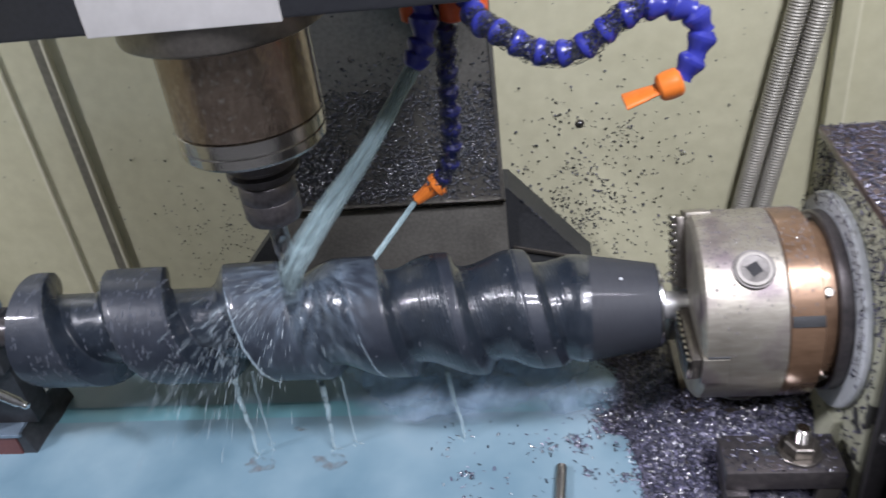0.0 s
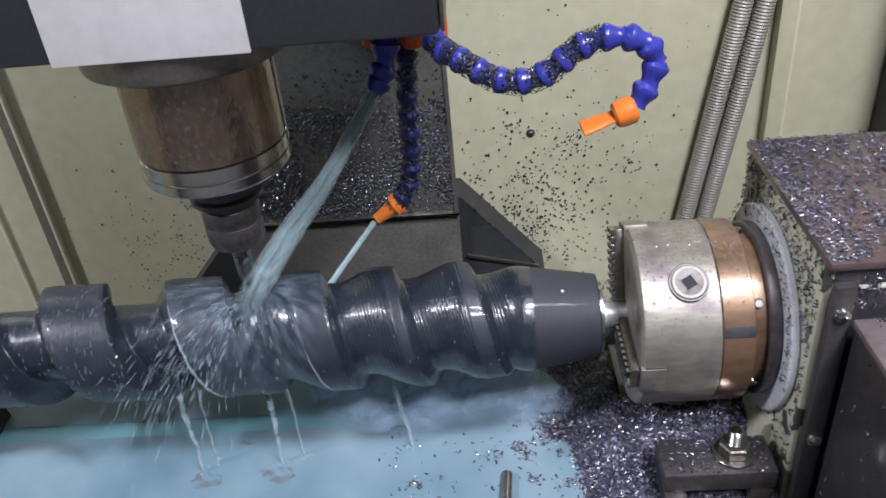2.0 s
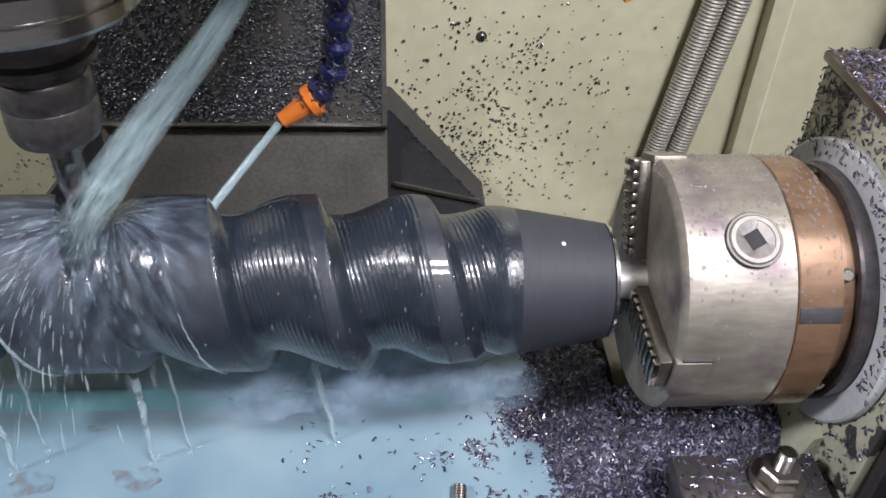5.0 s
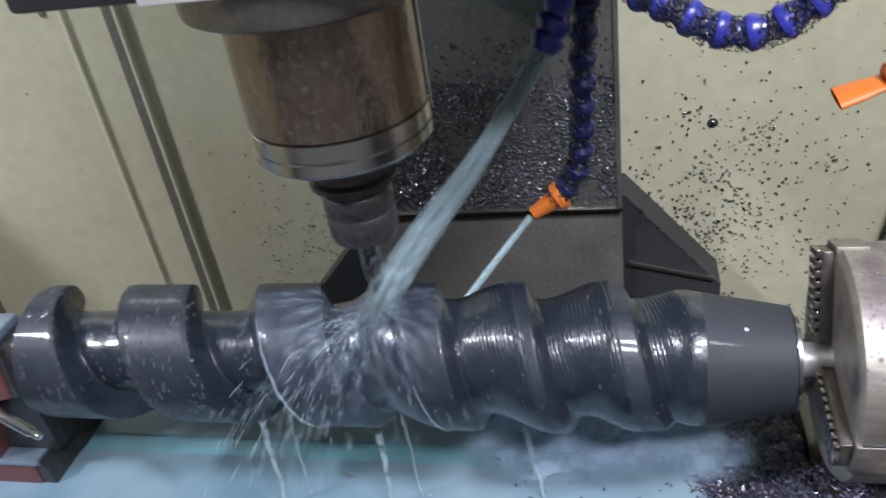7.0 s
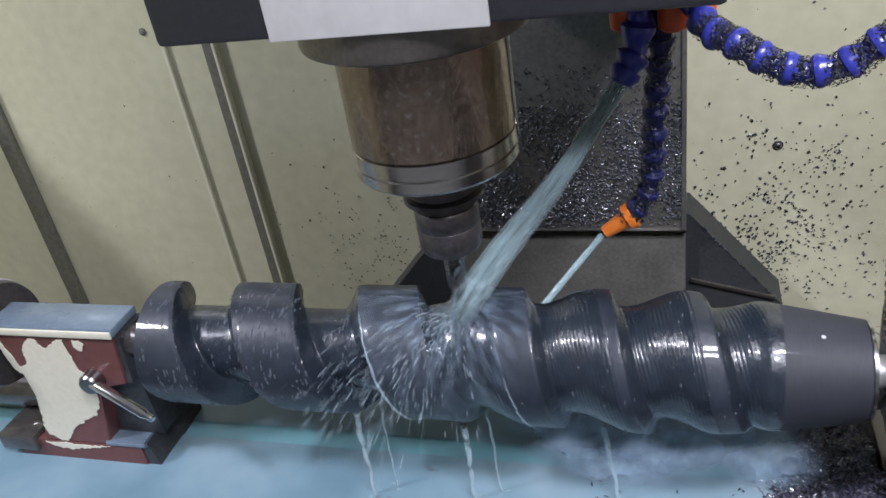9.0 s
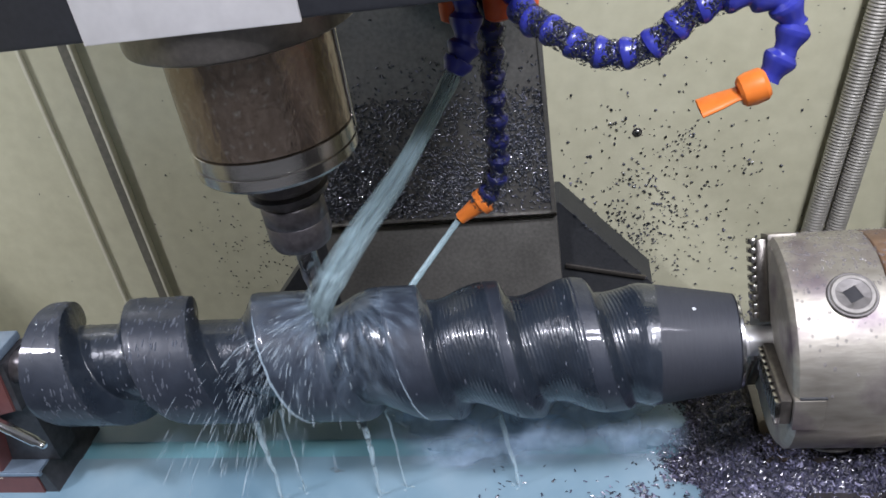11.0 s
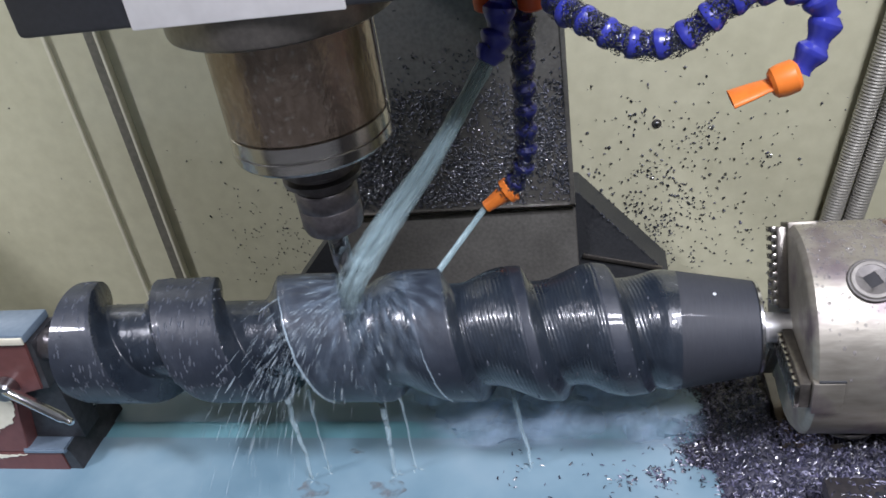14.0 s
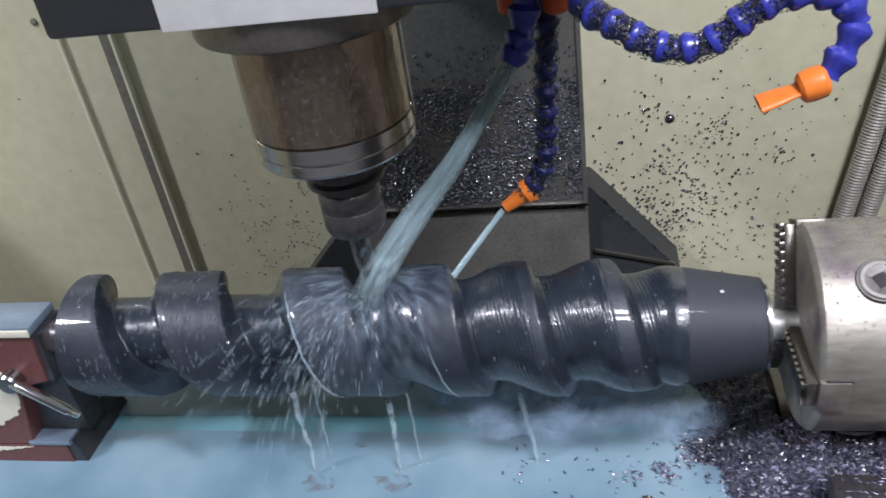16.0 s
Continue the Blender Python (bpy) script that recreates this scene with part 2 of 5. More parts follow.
POOL, SLOT = coolant_pool(), coolant_slot()
JET = coolant_spray("coolant_jet", 0.30, 0.80, 6.0, (3.0, 0.7, 1), (0.42, 0.58, 0.62))
MAINJET, MAINHAZE = jet_material("main_jet", 0.50, 0.85, (0.40, 0.56, 0.60)), jet_material("main_jet_haze", 0.0, 0.34, (0.46, 0.62, 0.66))
JETSOFT = coolant_spray("coolant_jet_haze", 0.0, 0.36, 7.0, (4.0, 0.8, 1), (0.70, 0.86, 0.88))
CREST = coolant_spray("coolant_crest", 0.02, 0.62, 9.0, (1.0, 0.9, 1), (0.46, 0.58, 0.66))
RUN = coolant_spray("coolant_run", 0.16, 0.62, 4.0, (2.4, 0.5, 1), (0.50, 0.64, 0.69))
DROP = coolant_spray("coolant_drops", 0.04, 0.27, 3.0, (1, 1, 1), (0.54, 0.66, 0.73))


def clear_drop(name, colour, alpha):
    m, n, l, b = shader(name)
    b.inputs["Base Color"].default_value = (*colour, 1)
    b.inputs["Roughness"].default_value = 0.05
    b.inputs["IOR"].default_value = 1.36
    b.inputs["Alpha"].default_value = alpha
    return m


BEAD = clear_drop("water_bead", (0.085, 0.095, 0.115), 1.0)
BEADSTEEL = clear_drop("water_bead_on_steel", (0.30, 0.28, 0.29), 0.30)

# ---- mesh helpers ----
ORIGIN = {}


def thing(name, origin, label, category, group="", kind=""):
    ob = new(name)
    ob.empty_display_size = 0.02
    ob.location = origin
    ORIGIN[ob.name] = Vector(origin)
    return tagged(ob, label, category, group, kind)


def link_mesh(name, mesh, material, parent, label="", smooth=True, kind=""):
    mesh.materials.append(material)
    if smooth:
        mesh.polygons.foreach_set("use_smooth", [True] * len(mesh.polygons))
        mesh.set_sharp_from_angle(angle=radians(35))
    ob = new(name, mesh)
    if parent is not None:
        base = ORIGIN[parent.name]
        mesh.transform(Matrix.Translation(-base))
        ob.parent = parent
        ORIGIN[ob.name] = base
    else:
        ORIGIN[ob.name] = Vector((0, 0, 0))
    return tagged(ob, label, kind=kind)


def part(name, bm, material, parent, label="", smooth=True, kind=""):
    """One mesh under a thing or a part; bm is in the place's coordinates."""
    mesh = bpy.data.meshes.new(name)
    bmesh.ops.recalc_face_normals(bm, faces=bm.faces)
    bm.to_mesh(mesh)
    bm.free()
    return link_mesh(name, mesh, material, parent, label, smooth, kind)


def setting(name, bm, material, label="", smooth=True):
    ob = part(name, bm, material, None, label, smooth, "structure")
    return ob


def box(lo, hi, bevel=0.0015, bm=None, turn=None, segments=2):
    """A block between two corners, with rounded edges."""
    own = bmesh.new()
    c, s = [(a + b) / 2 for a, b in zip(lo, hi)], [abs(b - a) for a, b in zip(lo, hi)]
    bmesh.ops.create_cube(own, size=1, matrix=Matrix.Diagonal((*s, 1)))
    if bevel:
        bmesh.ops.bevel(own, geom=own.edges[:], offset=min(bevel, min(s) * 0.4), segments=segments, affect="EDGES", profile=0.5)
    m = Matrix.Translation(c) @ (turn if turn is not None else Matrix())
    bmesh.ops.transform(own, matrix=m, verts=own.verts)
    if bm is None:
        return own
    join(bm, own)
    return bm


def join(bm, own):
    me = bpy.data.meshes.new("t")
    own.to_mesh(me)
    own.free()
    bm.from_mesh(me)
    bpy.data.meshes.remove(me)


def lathe(profile, m, n=48, bm=None, wobble=0.0):
    """Turns a profile of (height, radius) round local z, then places it by m."""
    bm = bmesh.new() if bm is None else bm
    rings = []
    for h, r in profile:
        ring = []
        for i in range(n):
            a = 2 * math.pi * i / n
            rr = r * (1 + wobble * noise.noise((h * 90, math.cos(a) * 2, math.sin(a) * 2)))
            ring.append(bm.verts.new(m @ Vector((rr * math.cos(a), rr * math.sin(a), h))))
        rings.append(ring)
    for a, b in zip(rings, rings[1:]):
        for i in range(n):
            bm.faces.new((a[i], a[(i + 1) % n], b[(i + 1) % n], b[i]))
    for ring in (rings[0], rings[-1]):
        bm.faces.new(ring)
    return bm


def annulus(h0, h1, r0, r1, m, n=64, bevel=0.001):
    """A ring with a bore, between heights h0 and h1 and radii r0 (bore) and r1."""
    bm = bmesh.new()
    prof = [(h0, r0), (h0, r1 - bevel), (h0 + bevel, r1), (h1 - bevel, r1), (h1, r1 - bevel), (h1, r0)]
    rings = [[bm.verts.new(m @ Vector((r * math.cos(2 * math.pi * i / n), r * math.sin(2 * math.pi * i / n), h))) for i in range(n)] for h, r in prof]
    for a, b in zip(rings, rings[1:] + rings[:1]):
        for i in range(n):
            bm.faces.new((a[i], a[(i + 1) % n], b[(i + 1) % n], b[i]))
    return bm


def along(p, q):
    """The pose at p whose z axis points to q."""
    d = Vector(q) - Vector(p)
    return Matrix.Translation(p) @ d.to_track_quat("Z", "Y").to_matrix().to_4x4()


def axis_x(x=0.0, y=0.0, z=0.125):
    return Matrix.Translation((x, y, z)) @ Matrix.Rotation(radians(90), 4, "Y")


def prism(outline, y0, y1, bm=None):
    """An (x, z) outline pulled from y0 to y1."""
    bm = bmesh.new() if bm is None else bm
    a = [bm.verts.new((x, y0, z)) for x, z in outline]
    b = [bm.verts.new((x, y1, z)) for x, z in outline]
    bm.faces.new(a), bm.faces.new(b[::-1])
    for i in range(len(a)):
        j = (i + 1) % len(a)
        bm.faces.new((a[i], a[j], b[j], b[i]))
    return bm


def bent(points, steps):
    """A smooth line through points (Catmull-Rom)."""
    p = [Vector(q) for q in points]
    p = [2 * p[0] - p[1]] + p + [2 * p[-1] - p[-2]]
    out = []
    for i in range(1, len(p) - 2):
        for k in range(steps):
            t = k / steps
            a, b, c, d = p[i - 1:i + 3]
            out.append(0.5 * (2 * b + (c - a) * t + (2 * a - 5 * b + 4 * c - d) * t * t + (3 * b - a - 3 * c + d) * t ** 3))
    return out + [p[-2]]


def tube(line, radii, n=10, bm=None, flat=1.0, uv=True):
    """A tube along a line, with its own radius at each point and a UV map along it."""
    bm = bmesh.new() if bm is None else bm
    lay = bm.loops.layers.uv.verify() if uv else None
    rings = []
    for i, p in enumerate(line):
        d = line[min(i + 1, len(line) - 1)] - line[max(i - 1, 0)]
        q = d.to_track_quat("Z", "Y").to_matrix()
        rings.append([bm.verts.new(p + q @ Vector((radii[i] * math.cos(2 * math.pi * k / n), flat * radii[i] * math.sin(2 * math.pi * k / n), 0))) for k in range(n)])
    for i, (a, b) in enumerate(zip(rings, rings[1:])):
        for k in range(n):
            f = bm.faces.new((a[k], a[(k + 1) % n], b[(k + 1) % n], b[k]))
            if uv:
                for loop, (u, v) in zip(f.loops, ((k, i), (k + 1, i), (k + 1, i + 1), (k, i + 1))):
                    loop[lay].uv = (u / n * 2, v / 6)
    bm.faces.new(rings[0]), bm.faces.new(rings[-1])
    return bm


def swarf(name, places, sizes, material, parent, label="", seed=1, stout=1.0):
    """Curled chips, one at each place (point, normal), joined into one mesh."""
    rng = np.random.default_rng(seed)
    verts, faces = [], []
    for (p, nrm), s in zip(places, sizes):
        nrm = Vector(nrm)
        tan = nrm.orthogonal().normalized()
        tan.rotate(Matrix.Rotation(rng.uniform(0, 6.283), 3, nrm))
        side = nrm.cross(tan)
        lift = nrm * rng.uniform(0.0, 0.5) + tan * 0.0
        k, w, curl = len(verts), s * rng.uniform(0.22, 0.45) * stout, s * rng.uniform(0.1, 0.5)
        for j, u in enumerate((-0.5, 0.0, 0.5)):
            c = Vector(p) + tan * (u * s) + nrm * (curl * (0.9 - 3.2 * u * u) * 0.5 + w * 0.25) + lift * (u * s + 0.5 * s) * 0.6 + side * (u * u * s * rng.uniform(-0.8, 0.8))
            verts += [c + side * w * 0.5, c - side * w * 0.5, c + nrm * w * 0.35]
        for j in (0, 3):
            for a, b in ((0, 1), (1, 2), (2, 0)):
                faces.append((k + j + a, k + j + b, k + j + b + 3, k + j + a + 3))
        faces += [(k, k + 2, k + 1), (k + 6, k + 7, k + 8)]
    mesh = bpy.data.meshes.new(name)
    mesh.from_pydata(verts, [], faces)
    mesh.update()
    return link_mesh(name, mesh, material, parent, label, smooth=False, kind="stuff")


RNG = np.random.default_rng(7)
MOVES = {"table": [], "work": [], "head": []}

# ---- the enclosure ----
WALL_Y = 0.42
TOP_Z, LOW_Z = 1.25, -0.55
setting("wall_back", box((-0.90, WALL_Y, LOW_Z), (0.64, WALL_Y + 0.03, TOP_Z), 0), WALL, "cream painted sheet-metal back wall of the machine enclosure")
setting("wall_left", box((-0.93, -0.6, LOW_Z), (-0.90, WALL_Y + 0.03, 0.40), 0), WALL, "cream painted side wall of the enclosure")
setting("wall_right", box((0.80, -0.6, LOW_Z), (0.83, WALL_Y + 0.03, TOP_Z), 0), WALL, "cream painted side wall of the enclosure")
setting("wall_back_end", box((0.64, WALL_Y + 0.002, LOW_Z), (0.80, WALL_Y + 0.03, TOP_Z), 0), WALL, "cream painted end panel of the back wall")
setting("door_frame", box((0.575, 0.33, LOW_Z), (0.64, WALL_Y - 0.002, TOP_Z), 0.004), HEADPAINT, "dark painted upright of the enclosure")
setting("enclosure_roof", box((-0.93, 0.15, TOP_Z), (0.83, WALL_Y + 0.03, TOP_Z + 0.03), 0), WALL, "cream enclosure roof over the column")
setting("chip_pan", box((-0.93, -0.6, LOW_Z - 0.03), (0.83, WALL_Y + 0.03, LOW_Z), 0), CAST, "dark oily chip pan floor under the table")
for nm, x0, x1, y0, mat, lab in (("trim", -0.4305, -0.4165, 0.413, GAP, "grimy dark seam strip between wall sheets"), ("trim", -0.4163, -0.4125, 0.409, WALL_RIB, "folded bright sheet edge"),
                                 ("trim", -0.4840, -0.4795, 0.414, WALL_RIB, "pressed rib in the cream sheet"), ("trim", -0.772, -0.748, 0.412, GAP, "grimy dark seam strip between wall sheets"),
                                 ("trim", 0.4500, 0.4680, 0.402, WALL, "folded cream corner strip"), ("trim", 0.4682, 0.4720, 0.406, WALL_RIB, "bright folded sheet edge")):
    setting(nm, box((x0, y0, LOW_Z), (x1, WALL_Y - 0.001, TOP_Z), 0.001), mat, lab)
setting("sill", box((-0.93, -0.62, LOW_Z - 0.2), (0.83, -0.60, -0.12), 0.002), CAST, "dark front sill of the enclosure")

# workshop behind the camera
setting("workshop_floor", box((-3.5, -4.5, -1.02), (3.5, 1.5, -1.0), 0), FOUNDATION, "grey workshop floor")
setting("workshop_wall", box((-3.5, -4.53, -1.0), (3.5, -4.5, 3.2), 0), FOUNDATION, "plain grey workshop wall")
setting("workshop_ceiling", box((-3.5, -4.53, 3.2), (3.5, 1.5, 3.23), 0), FOUNDATION, "plain grey workshop ceiling")
setting("workshop_side_wall", box((-3.53, -4.5, -1.0), (-3.5, 1.5, 3.2), 0), FOUNDATION, "plain grey workshop wall")
setting("workshop_side_wall", box((3.5, -4.5, -1.0), (3.53, 1.5, 3.2), 0), FOUNDATION, "plain grey workshop wall")
setting("workshop_far_wall", box((-3.5, 1.5, -1.0), (3.5, 1.53, 3.2), 0), FOUNDATION, "plain grey workshop wall")

# wall screw
ws = thing("wall_screw", (0.186, WALL_Y, 0.068), "small domed steel screw in the cream wall", "screw")
part("washer", annulus(0, 0.0012, 0.002, 0.0052, along((0.186, WALL_Y, 0.068), (0.186, 0, 0.068)), 24, 0.0003), DARKSTEEL, ws)
part("head", lathe([(0.001, 0.0036), (0.002, 0.0034), (0.0030, 0.0024), (0.0034, 0.0004)], along((0.186, WALL_Y, 0.068), (0.186, 0, 0.068)), 20), TOOL, ws)
for x, z in ((-0.505, 0.235), (-0.755, 0.0)):
    k = thing("wall_plug", (x, WALL_Y, z), "small dark plug in the cream wall", "plug")
    part("cap", lathe([(0, 0.0042), (0.002, 0.0040), (0.003, 0.002)], along((x, WALL_Y, z), (x, 0, z)), 16), GAP, k)

# two braided hoses running down the wall
for i, (dx, r) in enumerate(((-0.0118, 0.0105), (0.0118, 0.0105))):
    hs = thing("conduit", (0.379 + dx, 0.404, -0.55), "grey braided steel hose running down the wall", "hose", "hoses on the back wall")
    bm = bmesh.new()
    p0, p1 = Vector((0.302 + dx, 0.404, -0.55)), Vector((0.575 + dx, 0.404, 1.18))
    k = 1000
    line = [p0.lerp(p1, j / k) for j in range(k + 1)]
    part("braid", tube(line, [r * (0.945 + 0.075 * (j % 2)) for j in range(k + 1)], 14, uv=False), CONDUIT, hs)
    for q in (0.12, 0.60, 0.85):
        part("clip", annulus(-0.006, 0.006, r, r + 0.0016, along(p0.lerp(p1, q), p1), 24, 0.0004), FLANGE, hs)

# column casting behind the head
cast = thing("column_casting", (-0.03, 0.40, LOW_Z), "black machine column casting with sloping shoulders", "casting")
part("body", prism([(0.100, 0.0155), (0.196, -0.0965), (0.196, LOW_Z), (-0.268, LOW_Z), (-0.268, -0.118), (-0.166, 0.0), (-0.166, 0.026)], 0.372, WALL_Y - 0.001), CAST, cast, smooth=False)
part("front_panel", box((-0.166, 0.362, LOW_Z), (0.097, 0.3715, 0.02), 0.002), COVER, cast, "grey oily sheet below the sliding cover")
part("rib", box((0.100, 0.368, -0.078), (0.19, 0.3718, -0.073), 0.001, turn=Matrix.Rotation(radians(14), 4, "Y")), FLANGE, cast)

# ---- the head, which rises and falls ----
cover = thing("column_cover", (-0.035, 0.36, 0.3), "grey sheet column cover crusted with swarf", "cover")
part("sheet", box((-0.166, 0.3570, 0.006), (0.0965, 0.3614, 1.05), 0.0010), COVER, cover)
part("lip", box((-0.167, 0.3553, 0.0045), (0.0975, 0.3570, 0.0085), 0.0005), COLLAR, cover, "worn bright lower lip")
part("edge", box((0.0925, 0.3545, 0.009), (0.0972, 0.3570, 1.05), 0.0006), COVER, cover)
places, sizes = [], []
while len(places) < 9500:
    x, z = RNG.uniform(-0.16, 0.096), 0.012 + abs(RNG.normal(0, 0.085))
    dens = 0.05 if z > 0.19 else (1.0 if 0.02 < z < 0.150 else 0.35)
    if z < 0.42 and RNG.uniform() < dens * (0.65 + 0.9 * noise.noise((x * 18, 0.3, z * 18))):
        places.append(((x, 0.3568, z), (0, -1, 0.15)))
        sizes.append(RNG.uniform(0.0013, 0.0034))
swarf("swarf", places, sizes, CHIPDULL, cover, "dark wet plastic chips", 3, stout=1.5)
MOVES["head"].append(cover)

SX = -0.035
head = thing("spindle_head", (SX, 0.0, 0.355), "black milling head with a pale plate and a steel spindle", "spindle head")
part("housing", box((-0.1455, -0.06, 0.3555), (0.1128, 0.345, 0.95), 0.003), HEADPAINT, head)
part("plate", box((-0.0845, -0.0625, 0.3552), (0.0182, -0.0602, 0.60), 0.0008), PLATE, head, "pale bare aluminium plate")
part("edge_strip", box((0.1132, -0.058, 0.357), (0.1155, 0.30, 0.95), 0.0008), FLANGE, head, "bright bare edge strip")
up = Matrix.Translation((SX, 0, 0))
part("flange", lathe([(0.3552, 0.0600), (0.3425, 0.0602), (0.3403, 0.0596), (0.3391, 0.0575), (0.3387, 0.045)], up, 72), FLANGE, head, "dull stained steel flange")
part("spindle_nose", lathe([(0.3450, 0.0443), (0.320, 0.0446), (0.2836, 0.0447), (0.2829, 0.0440)], up, 72, wobble=0.002), SPINDLE, head, "brown oil-stained steel sleeve")
part("collar", lathe([(0.2828, 0.0438), (0.2822, 0.0452), (0.2744, 0.0453), (0.2738, 0.0446), (0.2734, 0.0446)], up, 72), COLLAR, head, "bright ground steel ring")
part("collar", lathe([(0.2733, 0.0446), (0.2727, 0.0454), (0.2672, 0.0454), (0.2650, 0.0436), (0.2646, 0.030)], up, 72), COLLAR, head, "bright ground steel ring")
part("guide_pin", box((0.0082, 0.006, 0.276), (0.0106, 0.009, 0.345), 0.0006), COLLAR, head)
holder = part("tool_holder", lathe([(0.2648, 0.0225), (0.2585, 0.0225), (0.2537, 0.0240), (0.2515, 0.0240), (0.2497, 0.0205), (0.2480, 0.0205), (0.2463, 0.0232), (0.2435, 0.0232), (0.2420, 0.0170), (0.2375, 0.0170)], up, 56), HOLDER, head, "blackened tool holder")
part("collet_nut", lathe([(0.2377, 0.0176), (0.2360, 0.0187), (0.2265, 0.0187), (0.2257, 0.0182), (0.2249, 0.0187), (0.2135, 0.0187), (0.2095, 0.0172), (0.2080, 0.0135), (0.2079, 0.0075)], up, 56), HOLDER, holder, "dark collet nut")
bm = bmesh.new()
flutes, turns, rc = 24, 30, 0.0065
for i in range(turns + 1):
    h = 0.2085 - 0.0445 * i / turns
    end = 1.0 if i < turns - 4 else math.sqrt(max(0.05, 1 - ((i - turns + 4) / 4.2) ** 2))
    for k in range(flutes):
        a = 2 * math.pi * k / flutes
        r = rc * end * (1 - (0.22 if i > 8 else 0) * max(0, math.sin(2 * (a + i * 0.16))))
        bm.verts.new((SX + r * math.cos(a), r * math.sin(a), h))
bm.verts.ensure_lookup_table()
for i in range(turns):
    for k in range(flutes):
        bm.faces.new([bm.verts[j] for j in (i * flutes + k, i * flutes + (k + 1) % flutes, (i + 1) * flutes + (k + 1) % flutes, (i + 1) * flutes + k)])
bm.faces.new([bm.verts[turns * flutes + k] for k in range(flutes)])
cutter = part("cutter", bm, TOOL, holder, "fluted ball-nose end mill")
MOVES["head"].append(head)

# ---- coolant hoses on the head ----


def segmented_hose(name, origin, points, radius, pitch, material, label, dirt=0, seed=1):
    """A chain of ball-and-socket plastic segments along a bent line."""
    ob = thing(name, origin, label, "coolant hose", "coolant hoses on the milling head")
    line = bent(points, 40)
    dist, marks = 0.0, [line[0]]
    for a, b in zip(line, line[1:]):
        dist += (b - a).length
        if dist >= pitch:
            marks.append(b)
            dist = 0.0
    marks.append(line[-1])
    for a, b in zip(marks, marks[1:]):
        L = (b - a).length
        m = along(a, b)
        r = radius
        part("segment", lathe([(-0.10 * L, r * 0.62), (0.02 * L, r * 0.80), (0.14 * L, r * 1.0), (0.26 * L, r * 1.02), (0.36 * L, r * 0.97), (0.66 * L, r * 0.72), (0.84 * L, r * 0.66), (1.0 * L, r * 0.74)], m, 20), material, ob)
    if dirt:
        rng = np.random.default_rng(seed)
        pl, sz = [], []
        for _ in range(dirt):
            p = line[rng.integers(0, len(line))]
            nrm = Vector((rng.normal(), rng.normal() - 0.5, rng.normal() + 0.5)).normalized()
            pl.append((p + nrm * radius * 0.97, nrm))
            sz.append(rng.uniform(0.0012, 0.0028))
        swarf("swarf", pl, sz, CHIPDULL, ob, "dark chips caught on the hose", seed)
    MOVES["head"].append(ob)
    return ob, marks


manifold = thing("coolant_manifold", (0.085, 0.06, 0.355), "dark coolant manifold with orange fittings under the head", "manifold")
part("block", box((0.052, 0.040, 0.338), (0.108, 0.100, 0.3550), 0.002), HEADPAINT, manifold)
for x, y in ((0.064, 0.064), (0.090, 0.058), (0.104, 0.066)):
    part("fitting", lathe([(0.340, 0.0080), (0.318, 0.0084), (0.3125, 0.0080), (0.311, 0.0060)], Matrix.Translation((x, y, 0)), 20), FITTING, manifold, "red-orange plastic fitting")
MOVES["head"].append(manifold)

jet_hose, _ = segmented_hose("coolant_hose", (0.070, 0.055, 0.33), [(0.072, 0.058, 0.334), (0.072, 0.057, 0.315), (0.070, 0.055, 0.302), (0.064, 0.050, 0.290)], 0.0096, 0.0165, BLUE, "short blue segmented coolant hose aimed at the cutter", 20, 4)
part("nozzle", lathe([(0, 0.0088), (0.003, 0.0090), (0.008, 0.0062), (0.009, 0.0040)], along((0.0655, 0.0510, 0.2925), (0.058, 0.046, 0.281)), 20), BLUE, jet_hose)
low_hose, _ = segmented_hose("coolant_hose", (0.090, 0.072, 0.33), [(0.086, 0.070, 0.336), (0.083, 0.072, 0.300), (0.080, 0.076, 0.265), (0.078, 0.082, 0.230), (0.075, 0.088, 0.200), (0.066, 0.090, 0.181), (0.060, 0.090, 0.176)], 0.0078, 0.0150, BLUEDIRTY, "long dirty dark-blue segmented coolant hose hanging down", 2200, 5)
m = along((0.062, 0.0905, 0.177), (0.0445, 0.0870, 0.166))
part("nozzle", lathe([(-0.003, 0.0076), (-0.001, 0.0092), (0.003, 0.0092), (0.0045, 0.0066), (0.0065, 0.0062), (0.016, 0.0048), (0.021, 0.0044)], m, 20), ORANGE, low_hose, "orange tapered nozzle")
HOSE_LINE = [(0.0980, 0.0600, 0.3360), (0.1051, 0.0300, 0.3207), (0.1155, 0.0160, 0.3181), (0.1266, 0.0060, 0.3136), (0.1400, 0.0010, 0.3070), (0.1562, -0.0010, 0.3046), (0.1695, -0.0030, 0.3096), (0.1799, -0.0040, 0.3185), (0.1900, -0.0040, 0.3254), (0.2024, -0.0040, 0.3293), (0.2171, -0.0050, 0.3284), (0.2285, -0.0050, 0.3225), (0.2322, -0.0060, 0.3126), (0.2281, -0.0080, 0.3016), (0.2205, -0.0100, 0.2891)]
big_hose, _ = segmented_hose("coolant_hose", (0.11, 0.04, 0.33), HOSE_LINE, 0.0080, 0.0135, BLUE, "long curling blue segmented coolant hose crusted with chips", 0, 6)
rng = np.random.default_rng(16)
line = bent(HOSE_LINE[1:10], 60)
pl, sz = [], []
for _ in range(5200):
    p = line[int(len(line) * min(0.999, rng.beta(1.0, 1.25)))]
    nrm = Vector((rng.normal(), rng.normal() - 0.5, rng.normal() + 0.4)).normalized()
    pl.append((p + nrm * 0.0071, nrm))
    sz.append(rng.uniform(0.0009, 0.0021))
